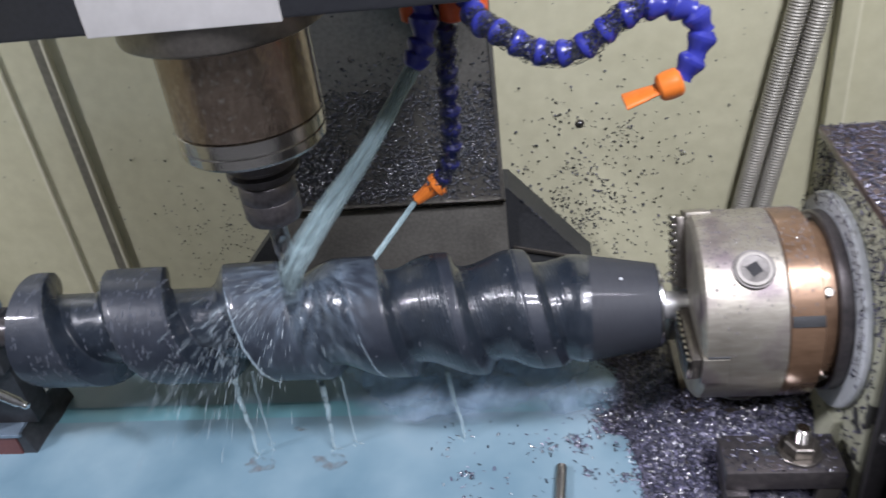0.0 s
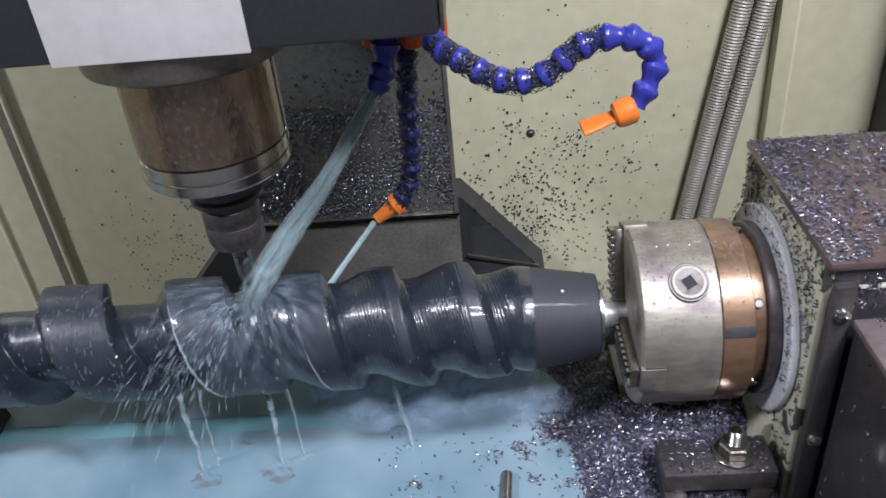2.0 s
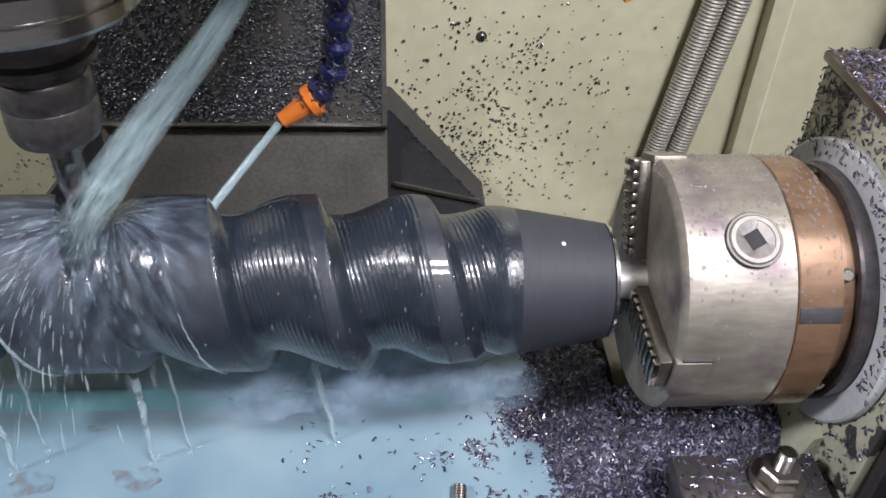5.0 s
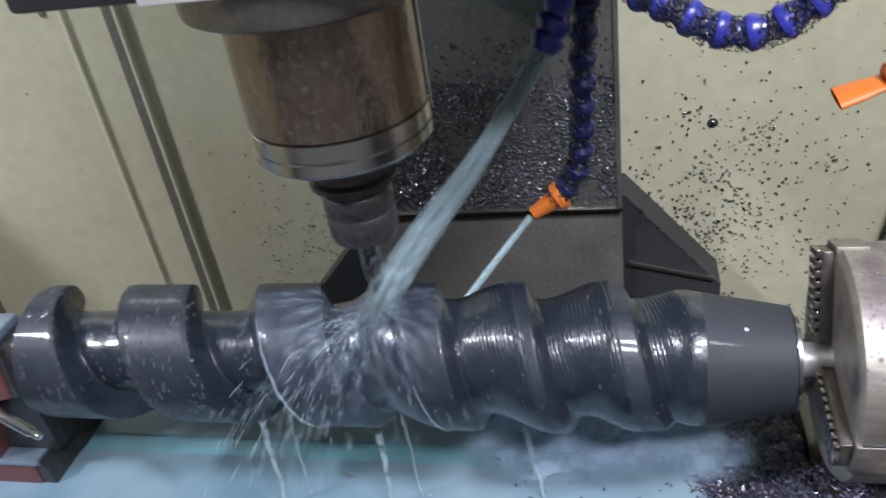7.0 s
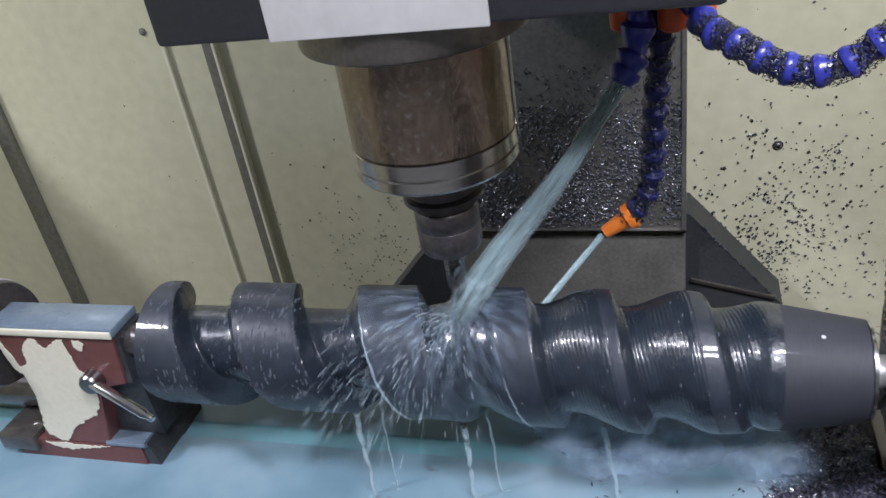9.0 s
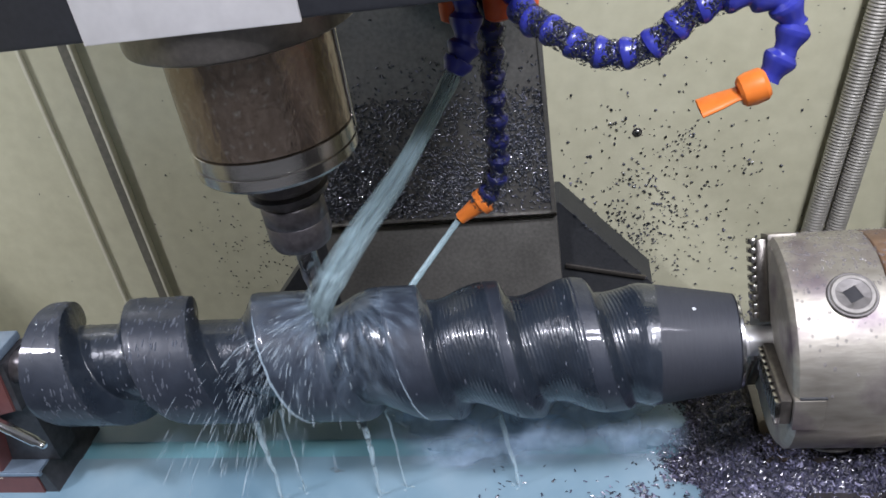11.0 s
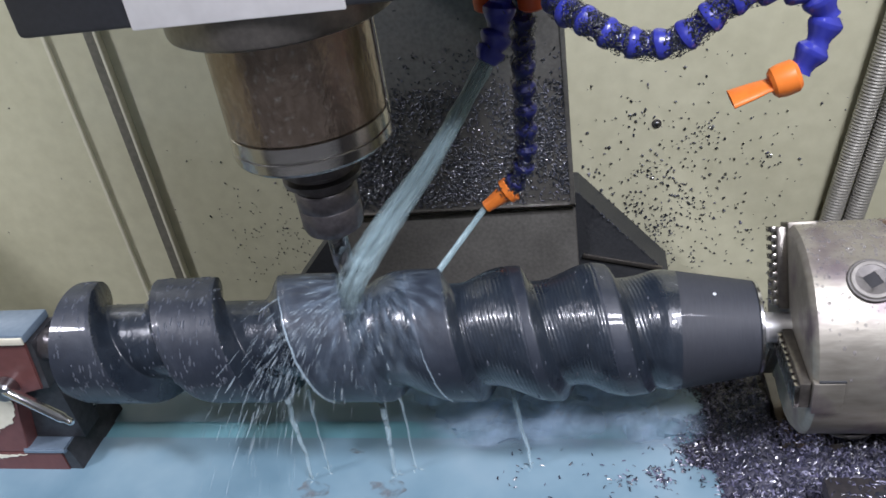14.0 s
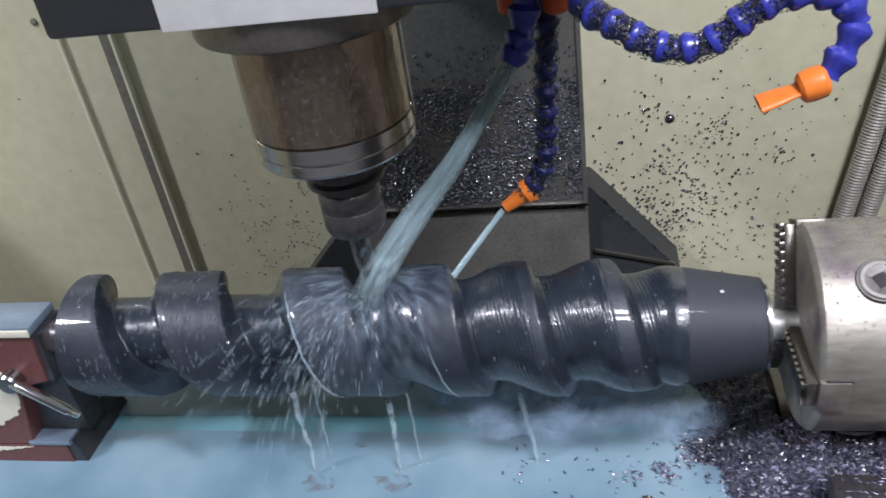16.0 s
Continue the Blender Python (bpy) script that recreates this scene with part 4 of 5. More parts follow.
def screw_meshes():
    """The lands and the groove as two skins that meet along the helix."""
    n = 220
    xs, x = [], SCREW_END
    while x < CONE_X:
        xs.append(x)
        x += 0.0009 if x < -0.04 else 0.0005
    xs.append(CONE_X)
    pts, fine = [], [[], []]
    for x in xs:
        row = []
        for i in range(n):
            phi = 2 * math.pi * i / n
            r = screw_radius(x, phi)
            row.append((x, -r * math.sin(phi), AX + r * math.cos(phi)))
        pts.append(row)
    for j in range(len(xs) - 1):
        xm = (xs[j] + xs[j + 1]) / 2
        for i in range(n):
            fr, w = helix_place(xm, 2 * math.pi * (i + 0.5) / n)
            fine[0 if fr >= 1 - w - 0.01 and xm < 0.150 else 1].append((j, i))
    out = []
    for cells in fine:
        index, verts, faces = {}, [], []
        for j, i in cells:
            face = []
            for a, b in ((j, i), (j + 1, i), (j + 1, (i + 1) % n), (j, (i + 1) % n)):
                if (a, b) not in index:
                    index[a, b] = len(verts)
                    verts.append(pts[a][b])
                face.append(index[a, b])
            faces.append(face[::-1])
        mesh = bpy.data.meshes.new("skin")
        mesh.from_pydata(verts, [], faces)
        mesh.update()
        out.append(mesh)
    return out


def edge_line(turn, leading, phis, lift=0.0):
    """Points along one edge of the land, in helix turn number turn."""
    out = []
    for phi in phis:
        lo, hi = -0.30, 0.17
        for _ in range(40):
            mid = (lo + hi) / 2
            u = lerp_table(EDGES, mid) - phi / (2 * math.pi) + (lerp_table(WIDTHS, mid) if leading else 0.0)
            lo, hi = (mid, hi) if u < turn else (lo, mid)
        r = 0.0430 + lift
        out.append(Vector((lo, -r * math.sin(phi), AX + r * math.cos(phi))))
    return out


screw = thing("screw_blank", (0, 0, AX), "wet dark grey plastic feed screw with helical grooves, being milled", "feed screw")
land_skin, groove_skin = screw_meshes()
link_mesh("land", land_skin, LAND, screw, "matt grey outer land of the helix")
link_mesh("groove", groove_skin, SCREW, screw, "dark wet milled groove with fine tool marks")
bm = lathe([(SCREW_END - 0.0004, 0.012), (SCREW_END - 0.0002, 0.0262), (SCREW_END + 0.003, 0.0262)], axis_x(), 64)
part("end_face", bm, SCREW, screw)
part("cone", lathe([(CONE_X - 0.0002, 0.0350), (CONE_X, 0.0362), (0.1700, 0.0335), (0.1980, 0.0288), (0.1986, 0.0280)], axis_x(), 96), CONE, screw, "smooth tapered end")
part("end_ring", lathe([(0.1986, 0.0275), (0.1990, 0.0286), (0.2006, 0.0284), (0.2013, 0.0262)], axis_x(), 64), BRIGHT, screw, "bright steel end washer")
part("shank", lathe([(0.2013, 0.0098), (0.2055, 0.0098), (0.2060, 0.0092), (0.2200, 0.0092)], axis_x(), 36), SATIN, screw, "bright steel shank")
part("stub", lathe([(-0.276, 0.012), (-0.2600, 0.013), (-0.2595, 0.019), (SCREW_END - 0.0006, 0.020)], axis_x(), 32), DARKSTEEL, screw)
part("speck", lathe([(0, 0.0013), (0.0004, 0.0009)], along(on_chuck(0.174, 20, 0.0327), on_chuck(0.174, 20, 1)), 8), WHITERING, screw, "pale speck")
# beads of coolant on the lands
bm = bmesh.new()
rng = np.random.default_rng(21)
made = 0
while made < 480:
    x, phi = rng.uniform(-0.246, -0.10) if rng.uniform() < 0.93 else rng.uniform(0.0, 0.145), rng.uniform(-0.5, 2.4)
    if x < -0.1 and rng.uniform() > 0.55 + 1.5 * noise.noise((x * 60, phi * 4, 0)):
        continue
    r = screw_radius(x, phi)
    if r < 0.037 and rng.uniform() < 0.7:
        continue
    s = rng.uniform(0.00025, 0.0008)
    c = Vector((x, -r * math.sin(phi), AX + r * math.cos(phi)))
    nrm = Vector((0, -math.sin(phi), math.cos(phi)))
    tan = Vector((0, -math.cos(phi), -math.sin(phi)))
    ax = Vector((1, 0, 0))
    L = s * rng.uniform(1.2, 5.0)
    ringv = [bm.verts.new(c + ax * (s * math.cos(a)) + tan * (L * math.sin(a))) for a in (0, 1.05, 2.09, 3.14, 4.19, 5.24)]
    mid = [bm.verts.new(c + nrm * s * 0.55 + ax * (0.6 * s * math.cos(a)) + tan * (0.6 * L * math.sin(a))) for a in (0, 1.05, 2.09, 3.14, 4.19, 5.24)]
    tip = bm.verts.new(c + nrm * s * 0.75)
    for i in range(6):
        j = (i + 1) % 6
        bm.faces.new((ringv[i], ringv[j], mid[j], mid[i])), bm.faces.new((mid[i], mid[j], tip))
    made += 1
part("wet_beading", bm, BEAD, screw, "beads of coolant", kind="stuff")
MOVES["work"].append(screw)
# beads on the chuck
bm = bmesh.new()
for _ in range(620):
    x, phi = rng.uniform(0.2215, 0.288), rng.normal(0.10, 0.45)
    s = rng.uniform(0.0004, 0.0011)
    nrm = Vector((0, -math.sin(phi), math.cos(phi)))
    c = Vector((x, 0, AX)) + nrm * R
    tan = Vector((0, -math.cos(phi), -math.sin(phi)))
    ringv = [bm.verts.new(c + Vector((s * math.cos(a), 0, 0)) + tan * (1.3 * s * math.sin(a))) for a in (0, 1.05, 2.09, 3.14, 4.19, 5.24)]
    tip = bm.verts.new(c + nrm * s * 0.7)
    for i in range(6):
        bm.faces.new((ringv[i], ringv[(i + 1) % 6], tip))
part("wet_beading", bm, BEADSTEEL, chuck, "beads of coolant", kind="stuff")

# ---- swarf on the riding parts ----


def scatter(n, fn, lo, hi, seed):
    r2 = np.random.default_rng(seed)
    pl, sz = [], []
    tries = 0
    while len(pl) < n and tries < n * 40:
        tries += 1
        got = fn(r2)
        if got:
            pl.append(got)
            sz.append(r2.uniform(lo, hi))
    return pl, sz


def heap(name, label, origin, sets):
    ob = thing(name, origin, label, "swarf", kind="stuff")
    for i, (n, fn, lo, hi) in enumerate(sets):
        pl, sz = scatter(n, fn, lo, hi, 40 + i + len(MOVES["table"]) * 7)
        swarf("chips", pl, sz, CHIP, ob, "", 60 + i)
    MOVES["table"].append(ob)
    return ob


def bed_height(x, y):
    """Packed chips banked against the base of the rotary table."""
    bank = smooth_step(0.176, 0.2165, x) * (0.014 + 0.023 * smooth_step(-0.045, -0.012, y)) * (1 - 0.5 * smooth_step(0.02, 0.06, y))
    front = smooth_step(0.205, 0.222, x) * (0.0200 * smooth_step(-0.102, -0.076, y) + 0.0165 * smooth_step(-0.050, -0.022, y))
    return max(bank if x < 0.2165 else 0.0, front) * (1 + 0.22 * noise.noise((x * 90, y * 90, 2))) + 0.0004


bed = thing("swarf_bed", (0.22, -0.02, TZ), "bank of packed dark chips against the rotary table", "swarf", kind="stuff")
bm = bmesh.new()
grid = [[bm.verts.new((0.176 + 0.0025 * i, -0.101 + 0.0025 * k, TZ + bed_height(0.176 + 0.0025 * i, -0.101 + 0.0025 * k))) for k in range(66)] for i in range(54)]
for a, b in zip(grid, grid[1:]):
    for k in range(65):
        if a[k].co.x < 0.2155 or a[k].co.y < -0.0215:
            bm.faces.new((a[k], b[k], b[k + 1], a[k + 1]))
part("bank", bm, PACKED, bed)
MOVES["table"].append(bed)


def on_bed(r2):
    x, y = r2.uniform(0.178, 0.310), r2.uniform(-0.101, 0.060)
    if (x > 0.2155 and y > -0.0200) or r2.uniform() > 0.35 + 20 * bed_height(x, y):
        return None
    return (x, y, TZ + bed_height(x, y) + 0.0004), (-0.4, -0.2, 1)


def on_table(r2):
    y = r2.uniform(-0.101, 0.20)
    x = shore(y) + abs(r2.normal(0, 0.05)) - 0.016
    if x > 0.312 or (x > 0.2150 and -0.078 < y < 0.066) or (x > 0.23 and -0.095 < y < -0.055):
        return None
    return (x, y, TZ + 0.0008), (0, 0, 1)


def sparse_pool(r2):
    return (r2.uniform(0.03, 0.18), r2.uniform(-0.09, 0.01), TZ + 0.0026), (0, 0, 1)


def on_base(r2):
    x, y = r2.uniform(0.216, 0.312), r2.uniform(-0.078, 0.0)
    if 0.23 < x < 0.307 and y < -0.054:
        return None
    return (x, y, 0.0238 if y < -0.02 else 0.0468), (0, 0, 1)


def on_ledge(r2):
    return (r2.uniform(0.06, 0.33), r2.uniform(-0.148, -0.104), -0.0195), (0, 0, 1)


def under_cone(r2):
    x, y = r2.uniform(0.155, 0.216), r2.uniform(-0.03, 0.20)
    return ((x, y, TZ + 0.001 + 0.004 * r2.uniform()), (0, 0, 1)) if x > shore(y) - 0.004 else None


def on_clamp(r2):
    return (r2.uniform(0.233, 0.304), r2.uniform(-0.088, -0.057), 0.0581), (0, 0, 1)


def clump(r2):
    k = r2.integers(0, 9)
    c = ((0.145, -0.020), (0.158, -0.008), (0.172, -0.020), (0.150, -0.045), (0.061, -0.045), (0.066, -0.070), (0.120, -0.020), (0.175, -0.050), (0.140, -0.012))[k]
    return (c[0] + r2.normal(0, 0.004), c[1] + r2.normal(0, 0.003), TZ + 0.0026), (0, 0, 1)


heap("table_swarf", "dark wet plastic chips heaped on the table", (0.2, 0, TZ), [(6500, on_table, 0.0013, 0.0036), (110, sparse_pool, 0.0014, 0.0034), (3600, on_base, 0.0013, 0.0036), (2600, on_ledge, 0.0014, 0.0038), (7600, on_bed, 0.0013, 0.0036), (4200, under_cone, 0.0014, 0.0036), (260, on_clamp, 0.0012, 0.003), (240, clump, 0.0014, 0.0032)])


def on_top(r2):
    x, y = r2.uniform(0.312, 0.60), r2.uniform(-0.085, 0.067)
    return ((x, y, 0.2186), (0, 0, 1)) if r2.uniform() < 0.50 + 1.1 * noise.noise((x * 28, y * 28, 3)) + (0.6 if x < 0.335 else 0) else None


def on_lid(r2):
    x, y = r2.uniform(0.330, 0.55), r2.uniform(-0.30, -0.092)
    return ((x, y, 0.1836), (0, 0, 1)) if r2.uniform() < 0.42 + 1.3 * noise.noise((x * 26, y * 26, 8)) else None


def on_face(r2):
    y, z = r2.uniform(-0.079, 0.065), r2.uniform(0.02, 0.213)
    d = math.hypot(y, z - AX)
    return ((0.3128, y, z), (-1, 0, 0.2)) if d > 0.071 and r2.uniform() < (0.75 if z > 0.15 else 0.28) else None


def on_front(r2):
    if r2.uniform() < 0.4:
        return (r2.uniform(0.328, 0.42), -0.0843, r2.uniform(0.185, 0.212)), (0, -1, 0.2)
    return (0.3284, r2.uniform(-0.29, -0.094), r2.uniform(0.0, 0.176)), (-1, 0, 0.2)


def on_ring(r2):
    a = r2.uniform(0, 6.283)
    rr = r2.uniform(0.062, 0.074)
    return ((0.3066, rr * math.cos(a), AX + rr * math.sin(a)), (-1, 0, 0)) if math.sin(a) > -0.2 and r2.uniform() < 0.5 else None


heap("housing_swarf", "dark wet plastic chips strewn over the rotary table", (0.36, 0, 0.215), [(8200, on_top, 0.0012, 0.0034), (9000, on_lid, 0.0013, 0.0036), (900, on_face, 0.0014, 0.0036), (260, on_ring, 0.0013, 0.003), (520, on_front, 0.0012, 0.003)])

# swarf splashed on the enclosure walls
pl, sz = [], []
nests = [(RNG.normal(0.185, 0.05), RNG.normal(-0.03, 0.06)) for _ in range(26)]
for _ in range(780):
    if RNG.uniform() < 0.45:
        c = nests[RNG.integers(0, len(nests))]
        x, z = RNG.normal(c[0], 0.009), RNG.normal(c[1], 0.009)
    else:
        x, z = RNG.normal(0.20, 0.07), RNG.normal(-0.01, 0.085)
    if 0.105 < x < 0.37 and -0.2 < z < 0.30:
        pl.append(((x, WALL_Y - 0.0003, z), (0, -1, 0)))
        sz.append(RNG.uniform(0.0020, 0.0050))
for _ in range(90):
    pl.append(((RNG.uniform(0.1, 0.40), WALL_Y - 0.0003, RNG.uniform(-0.1, 0.3)), (0, -1, 0)))
    sz.append(RNG.uniform(0.0014, 0.0036))
for _ in range(170):
    x, z = RNG.normal(-0.27, 0.05), RNG.normal(-0.06, 0.05)
    if -0.41 < x < -0.17:
        pl.append(((x, WALL_Y - 0.0003, z), (0, -1, 0)))
        sz.append(RNG.uniform(0.0016, 0.0040))
for _ in range(26):
    pl.append(((RNG.uniform(-0.74, -0.17), WALL_Y - 0.0003, RNG.uniform(-0.1, 0.25)), (0, -1, 0)))
    sz.append(RNG.uniform(0.0015, 0.003))
for _ in range(40):
    u = RNG.uniform(0, 1)
    pl.append(((0.10 + 0.096 * u, 0.372, 0.0155 - 0.112 * u), (0.5, -1, 0.5)))
    sz.append(RNG.uniform(0.002, 0.005))
wall_sw = thing("wall_swarf", (0.2, WALL_Y, 0), "dark chips stuck to the cream wall", "swarf", kind="stuff")
swarf("chips", pl, [0.60 * v for v in sz], CHIPDULL, wall_sw, "", 9, stout=2.2)

# ---- coolant in flight ----
HIT = Vector((-0.033, -0.005, 0.160))


def stream(points, radii, seed, bm=None, n=12):
    line = bent(points, 8)
    rr = [radii[0] + (radii[1] - radii[0]) * i / (len(line) - 1) for i in range(len(line))]
    rr = [r * (1 + 0.18 * noise.noise((i * 0.5, seed, 0))) for i, r in enumerate(rr)]
    return tube(line, rr, n, bm)


jet = thing("coolant_jet", (0.060, 0.047, 0.285), "pale blue coolant jet striking the screw", "coolant jet")
P0, P1, P2 = Vector((0.062, 0.048, 0.286)), Vector((0.0290, 0.030, 0.2410)), Vector((-0.0060, 0.014, 0.2020))
part("core", stream([P0, P1, P2, HIT + Vector((0.002, 0.002, 0.010)), HIT - Vector((0.006, 0.000, 0.018))], (0.0050, 0.0064), 1), MAINJET, jet)
for k in range(8):
    o = Vector((RNG.normal(0, 0.0022), RNG.normal(0, 0.003), RNG.normal(0, 0.002)))
    part("strand", stream([P0 + o * 0.4, P1 + o * 1.4, P2 + o * 2.2, HIT + o * 2.4 + Vector((0.002, 0.002, 0.010)), HIT + o * 3.4 - Vector((0.006, 0.000, 0.016))], (0.0026, 0.0062), 3 + k, n=10), MAINHAZE, jet)
MOVES["head"].append(jet)
jet2 = thing("coolant_jet", (0.045, 0.087, 0.166), "thin pale coolant jet falling behind the screw", "coolant jet")
part("core", stream([(0.0430, 0.0866, 0.1645), (0.0247, 0.0740, 0.1460), (0.0063, 0.0615, 0.1270), (-0.012, 0.049, 0.108)], (0.0022, 0.0026), 12), JET, jet2)
MOVES["head"].append(jet2)

# splash: bundles of drops flung from the point where the jet strikes, each bundle moving on its own
SPLASH = []


def drop_bundle(name, count, seed, spread, reach, label, lift=0.0):
    rng = np.random.default_rng(seed)
    ob = thing(name, HIT, label, "splash", "splashes of coolant")
    bm = bmesh.new()
    for _ in range(count):
        a = rng.uniform(*spread)
        el = rng.uniform(-0.1, 0.55) + lift
        v = Vector((math.cos(a) * math.cos(el), -abs(math.sin(a)) * math.cos(el) * 0.9, 0.9 * math.sin(el) + 0.15))
        t = rng.uniform(0.1, 1.0) ** 0.8
        sp = reach * rng.uniform(0.5, 1.0)
        def at(t):
            return HIT + v * (sp * t) + Vector((0, -0.030 * t, -0.075 * t * t * (reach / 0.09)))
        L = rng.uniform(0.03, 0.085)
        line = [at(t), at(t + L * 0.5), at(t + L)]
        s = 0.00014 + 0.0005 * rng.uniform() ** 3
        tube(line, [s * 0.5, s, s * 0.35], 5, bm)
    part("spray", bm, DROP, ob, "fine flying drops", kind="stuff")
    SPLASH.append((ob, seed))


drop_bundle("coolant_splash", 150, 31, (2.2, 3.6), 0.105, "fine coolant drops flung off the turning screw")
drop_bundle("coolant_splash", 110, 32, (1.6, 2.9), 0.090, "fine coolant drops flung off the turning screw")
drop_bundle("coolant_splash", 50, 33, (0.4, 1.8), 0.060, "fine coolant drops flung off the turning screw")
drop_bundle("coolant_splash", 170, 35, (2.3, 3.7), 0.075, "fine coolant drops thrown up over the screw", 0.40)
drop_bundle("coolant_splash", 130, 34, (2.6, 3.3), 0.130, "fine coolant drops flung off the turning screw")

# film of coolant running over the lands, in radiating streaks
def film_material():
    """Streaks that run out from the point of impact: u goes round it, v is the distance from it."""
    m, n, l, b = shader("coolant_film")
    b.inputs["Base Color"].default_value = (0.35, 0.46, 0.58, 1)
    b.inputs["Roughness"].default_value = 0.22
    t = noise_node(n, l, 4.2, 5, "UV", (6.0, 1.0, 1))
    a = ramp(n, l, t.outputs[0], [(0.38, grey(0.04)), (0.54, grey(0.20)), (0.74, grey(0.55))])
    sep = n.new("ShaderNodeSeparateXYZ")
    tc = n.new("ShaderNodeTexCoord")
    l.new(tc.outputs["UV"], sep.inputs[0])
    far = ramp(n, l, sep.outputs["Y"], [(0.0, grey(0.62)), (0.35, grey(0.66)), (0.72, grey(0.40)), (0.96, grey(0.0))])
    mul = n.new("ShaderNodeMath")
    mul.operation = "MULTIPLY"
    l.new(a.outputs[0], mul.inputs[0]), l.new(far.outputs[0], mul.inputs[1])
    l.new(mul.outputs[0], b.inputs["Alpha"])
    return m


FILMSHEET = film_material()
film = thing("coolant_film", (HIT.x, 0, AX), "thin whitish coolant film streaming over the screw", "coolant film")
bm = bmesh.new()
lay = bm.loops.layers.uv.verify()
grid = []
for i in range(72):
    x = HIT.x - 0.075 + 0.140 * i / 71
    row = []
    for k in range(48):
        phi = -0.25 + 2.75 * k / 47
        r = screw_radius(x, phi) + 0.0009 + 0.0005 * noise.noise((x * 120, phi * 5, 0))
        row.append(bm.verts.new((x, -r * math.sin(phi), AX + r * math.cos(phi))))
    grid.append(row)
for i in range(71):
    for k in range(47):
        f = bm.faces.new((grid[i][k], grid[i + 1][k], grid[i + 1][k + 1], grid[i][k + 1]))
        for loop, (p, q) in zip(f.loops, ((i, k), (i + 1, k), (i + 1, k + 1), (i, k + 1))):
            dx, ds = -0.075 + 0.140 * p / 71, 0.043 * (-0.33 + 2.75 * q / 47)
            loop[lay].uv = (math.atan2(dx - 0.15 * ds, ds + 0.004) / 3.0, min(1.0, math.hypot(dx * (1.0 if dx < 0 else 1.35), ds * 0.82) / 0.078))
part("sheet", bm, FILMSHEET, film)
# crests of coolant hanging along the edges of the lands
for turn, leading, a0, a1, r in ((2, True, 0.35, 2.75, 0.0006), (3, True, 1.2, 2.6, 0.0004)):
    line = edge_line(turn, leading, [a0 + (a1 - a0) * k / 60 for k in range(61)], 0.0006)
    line = [p + Vector((0.0010 * noise.noise((k * 0.22, turn, 0)), 0, 0.0005 * noise.noise((k * 0.3, turn, 4)))) for k, p in enumerate(line)]
    part("crest", tube(line, [r * (0.35 + math.sin(math.pi * k / 60)) * (1 + 0.6 * noise.noise((k * 0.35, turn, 9))) for k in range(61)], 8), CREST, film, "bright crest of coolant along the land")
MOVES["work"].append(film)

# runs of coolant dripping from the screw into the pool
DRIPS = []
for i, (x, y, lean, r) in enumerate(((-0.108, -0.018, 0.0015, 0.0023), (-0.094, -0.010, -0.001, 0.0011), (-0.038, -0.014, -0.0015, 0.0026), (-0.026, -0.006, 0.003, 0.0012), (0.050, -0.004, 0.009, 0.0022))):
    ob = thing("coolant_run", (x, y, TZ), "milky coolant running off the screw into the pool", "coolant run", "runs of coolant off the screw")
    rng = np.random.default_rng(90 + i)
    line = []
    for k in range(26):
        u = k / 25
        line.append(Vector((x + lean * u + 0.0016 * noise.noise((u * 5, i * 3.1, 0)), y - 0.004 * u + 0.0012 * noise.noise((u * 6, i * 3.1, 4)), AX - 0.038 + (TZ + 0.0015 - AX + 0.038) * u ** 1.15)))
    part("run", tube(line, [0.66 * r * (1.5 - 0.8 * k / 25) * (1 + 0.22 * noise.noise((k * 0.42, i * 5.7, 0))) for k in range(26)], 10), RUN, ob)
    bm = bmesh.new()
    for k in range(6):
        a = rng.uniform(0, 6.283)
        p = line[-1] + Vector((0.0025 * math.cos(a) * rng.uniform(0.2, 1.4), 0.003 * math.sin(a), 0.001))
        tube([p, p + Vector((0.0015 * math.cos(a), 0.001 * math.sin(a), 0.0016)), p + Vector((0.003 * math.cos(a), 0.002 * math.sin(a), 0.0006))], [0.0003, 0.0005, 0.0002], 5, bm)
    part("froth", bm, JETSOFT, ob, "froth where the run strikes", kind="stuff")
    DRIPS.append((ob, 90 + i))

# mist of fine spray over the pool, in soft-edged puffs
def mist_material():
    m, n, l, b = shader("coolant_mist")
    b.inputs["Base Color"].default_value = (0.42, 0.57, 0.73, 1)
    b.inputs["Roughness"].default_value = 0.8
    b.inputs["Specular IOR Level"].default_value = 0.0
    a = ramp(n, l, noise_node(n, l, 42, 4, "Object").outputs[0], [(0.30, grey(0.25)), (0.62, grey(0.95))])
    sep, tc, ln = n.new("ShaderNodeSeparateXYZ"), n.new("ShaderNodeTexCoord"), n.new("ShaderNodeVectorMath")
    ln.operation = "LENGTH"
    l.new(tc.outputs["UV"], ln.inputs[0])
    far = ramp(n, l, ln.outputs["Value"], [(0.0, grey(1.0)), (0.45, grey(0.7)), (0.8, grey(0.2)), (1.0, grey(0.0))])
    mul = n.new("ShaderNodeMath")
    mul.operation = "MULTIPLY"
    l.new(a.outputs[0], mul.inputs[0]), l.new(far.outputs[0], mul.inputs[1])
    l.new(mul.outputs[0], b.inputs["Alpha"])
    return m


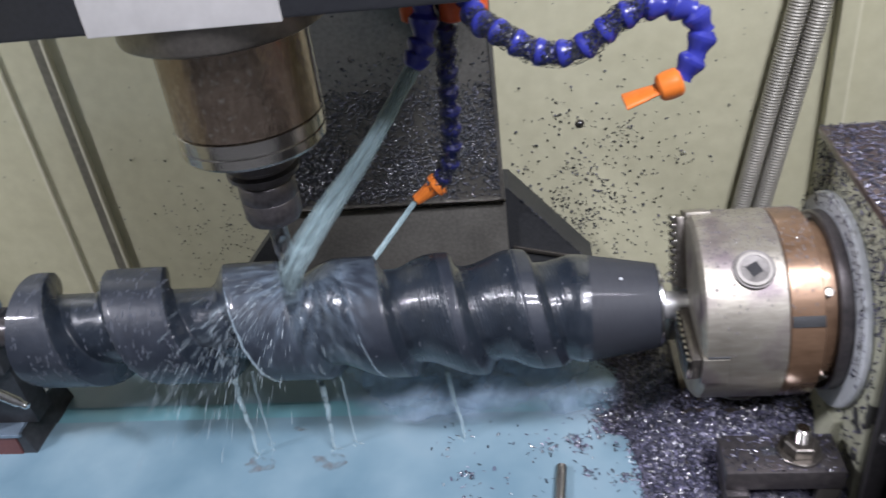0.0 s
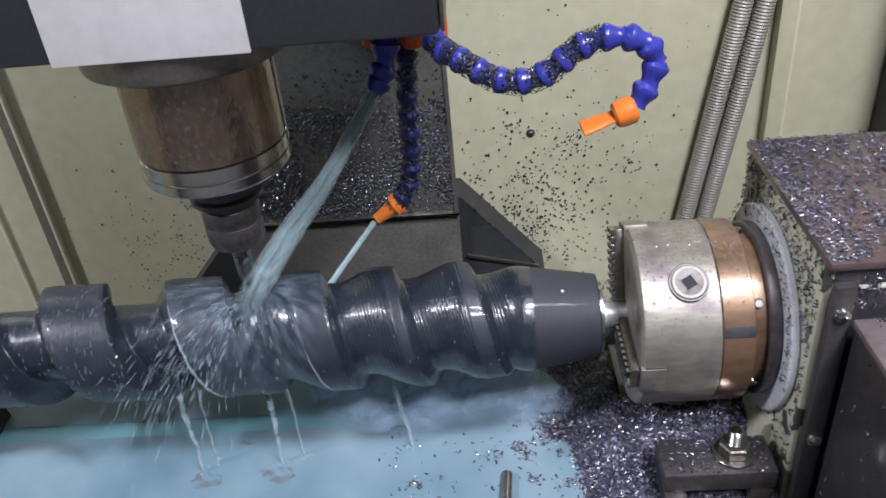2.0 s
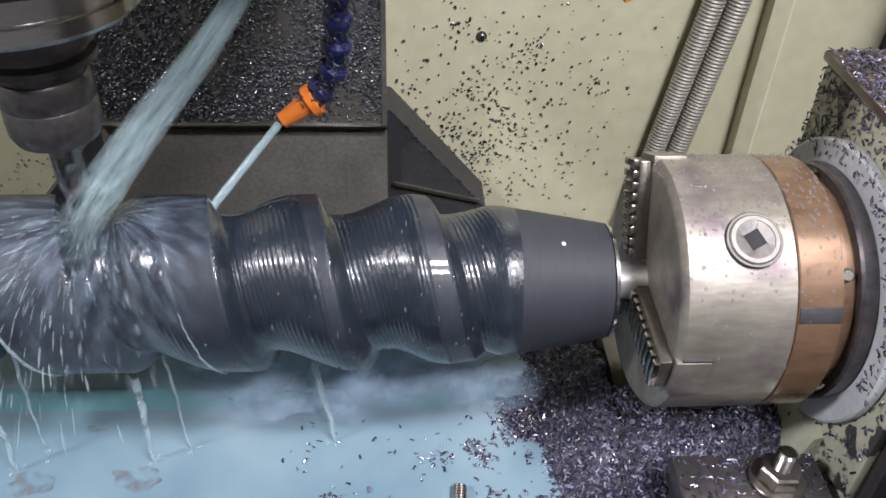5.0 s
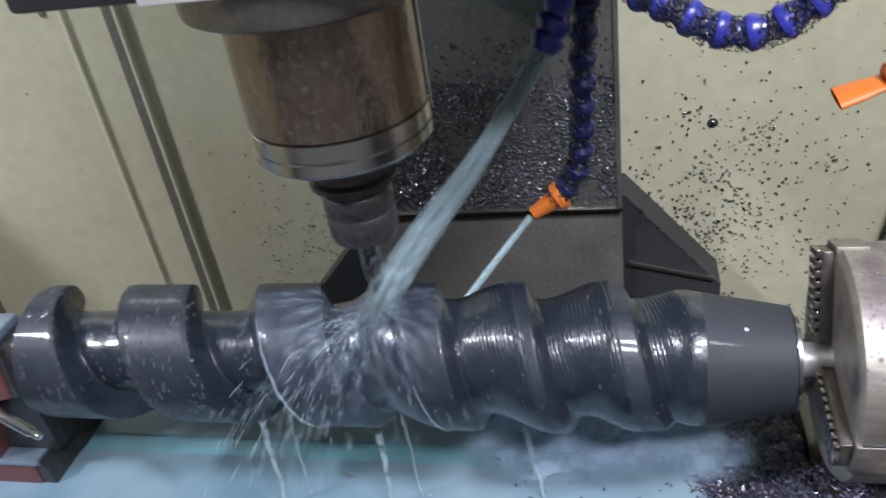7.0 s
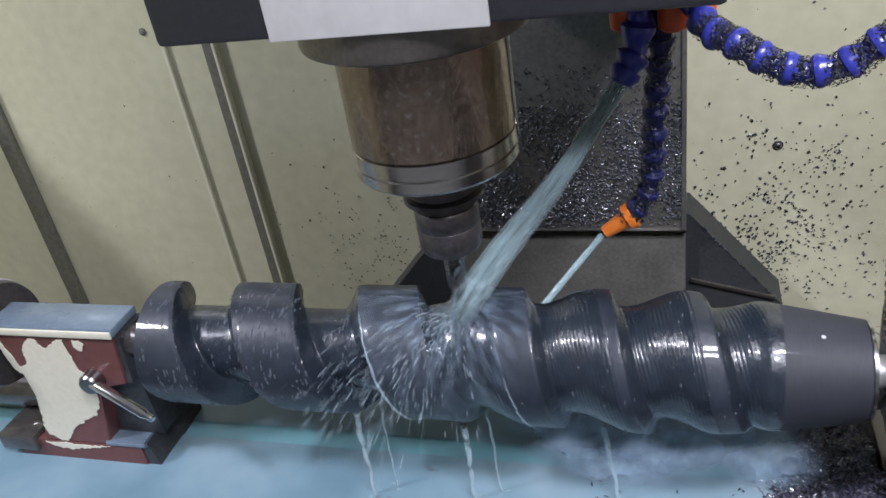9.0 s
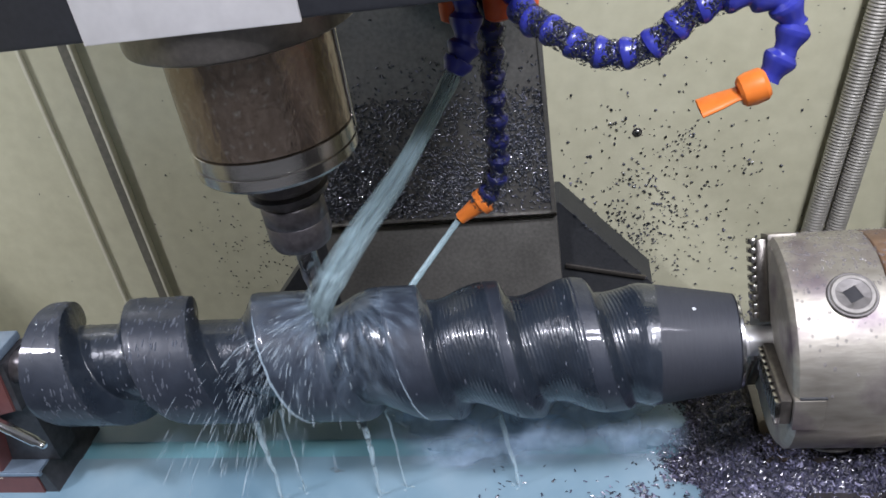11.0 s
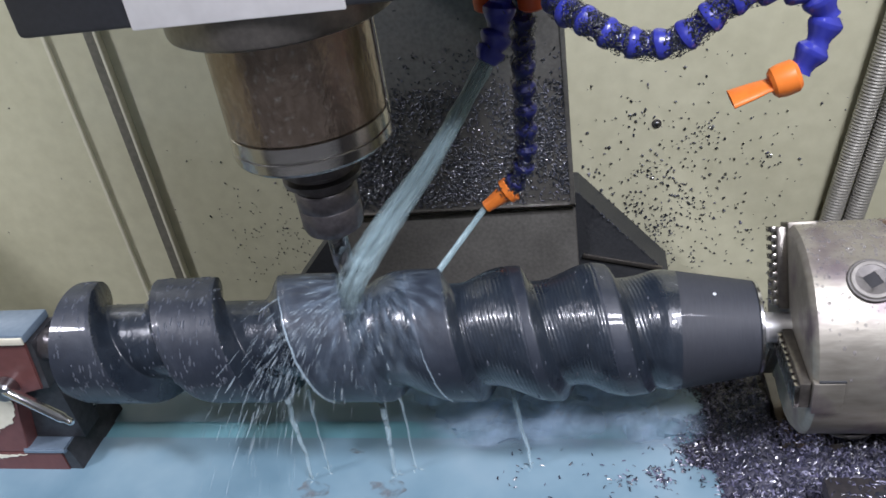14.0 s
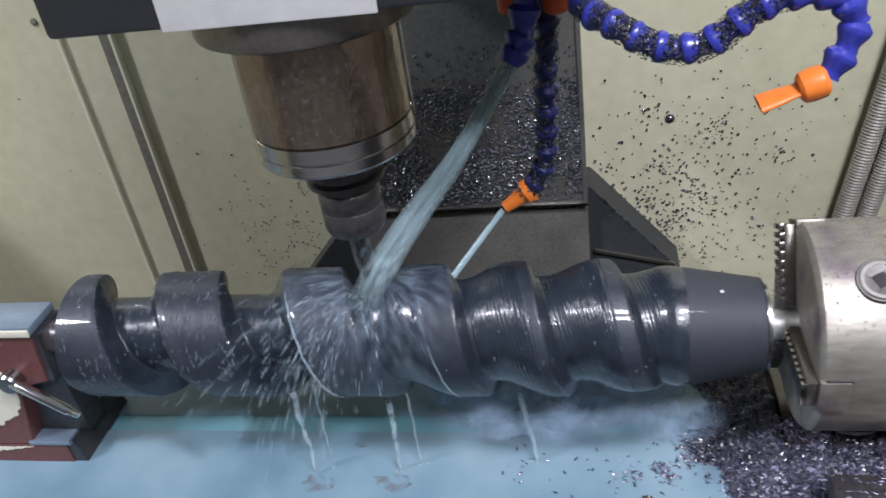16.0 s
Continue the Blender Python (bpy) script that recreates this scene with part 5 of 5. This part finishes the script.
MIST = mist_material()
PUFFS = []
for i, (x, y, z, sx, sz) in enumerate(((0.020, 0.034, 0.034, 0.058, 0.028), (0.065, 0.040, 0.036, 0.058, 0.028), (0.110, 0.040, 0.036, 0.055, 0.028), (0.045, 0.012, 0.026, 0.060, 0.017), (0.135, 0.050, 0.032, 0.050, 0.030), (0.150, 0.020, 0.026, 0.042, 0.020), (0.085, 0.020, 0.030, 0.060, 0.024), (0.120, 0.070, 0.030, 0.060, 0.026), (0.040, 0.060, 0.030, 0.060, 0.024), (0.000, 0.055, 0.030, 0.060, 0.022), (0.090, 0.055, 0.030, 0.060, 0.022))):
    ob = thing("coolant_mist", (x, y, z), "bluish mist of fine coolant spray over the pool", "mist", "puffs of coolant mist", kind="stuff")
    bm = bmesh.new()
    lay = bm.loops.layers.uv.verify()
    grid = [[bm.verts.new((x + sx * (p / 8 - 1), y + 0.64 * sz * (q / 6 - 1) + 0.006 * noise.noise((p * 0.5, q * 0.5, i)), z + 0.77 * sz * (q / 6 - 1) + 0.004 * noise.noise((p * 0.5, q * 0.5, i + 9)))) for q in range(13)] for p in range(17)]
    for p in range(16):
        for q in range(12):
            f = bm.faces.new((grid[p][q], grid[p + 1][q], grid[p + 1][q + 1], grid[p][q + 1]))
            for loop, (u, v) in zip(f.loops, ((p, q), (p + 1, q), (p + 1, q + 1), (p, q + 1))):
                loop[lay].uv = (u / 8 - 1, v / 6 - 1)
    part("puff", bm, MIST, ob)
    PUFFS.append((ob, i))

# rusty stains showing through where the runs strike the table
for x, y, s in ((-0.100, -0.032, 0.016), (-0.045, -0.030, 0.017), (-0.075, 0.006, 0.008)):
    ob = thing("rust_stain", (x, y, TZ + 0.003), "reddish-brown patch of bare wet table in the coolant", "stain")
    bm = bmesh.new()
    vs = []
    for i in range(40):
        a = 2 * math.pi * i / 40
        rr = s * (0.8 + 0.5 * noise.noise((math.cos(a) * 1.5 + x * 50, math.sin(a) * 1.5, 3)))
        vs.append(bm.verts.new((x + rr * math.cos(a), y + 0.55 * rr * math.sin(a), TZ + 0.0026)))
    bm.faces.new(vs)
    part("patch", bm, STAIN, ob, smooth=False)
    MOVES["table"].append(ob)


# ---- movement ----
def motions():
    ticks = [i * 0.1 for i in range(161)]
    for ob in MOVES["table"]:
        o = ORIGIN[ob.name]
        walk(ob, [(t, pose(o.x + table_x(t), o.y, o.z)) for t in ticks])
    for ob in MOVES["work"]:
        o = ORIGIN[ob.name]
        walk(ob, [(t, pose(o.x + table_x(t), o.y, o.z, work_turn(t))) for t in ticks])
    for ob in MOVES["head"]:
        o = ORIGIN[ob.name]
        walk(ob, [(t, pose(o.x, o.y, o.z + head_z(t))) for t in ticks])
    for ob, seed in SPLASH:
        o = ORIGIN[ob.name]
        walk(ob, [(t, pose(o.x + 0.004 * math.sin(7.3 * t + seed), o.y + 0.004 * math.sin(5.1 * t + 2 * seed), o.z + 0.003 * math.sin(8.7 * t + seed),
                           9 * math.sin(6.1 * t + seed), 7 * math.sin(4.3 * t + 3 * seed), 16 * math.sin(5.3 * t + seed))) for t in ticks])
    for ob, seed in PUFFS:
        o = ORIGIN[ob.name]
        walk(ob, [(t, pose(o.x + 0.004 * math.sin(2.3 * t + 1.7 * seed), o.y, o.z + 0.002 * math.sin(3.1 * t + seed), 0, 5 * math.sin(1.9 * t + seed), 0)) for t in ticks])
    for ob, seed in DRIPS:
        o = ORIGIN[ob.name]
        walk(ob, [(t, pose(o.x + table_x(t) + 0.003 * math.sin(3.1 * t + seed), o.y, o.z, 0, 0, 14 * math.sin(6.7 * t + seed))) for t in ticks])


motions()
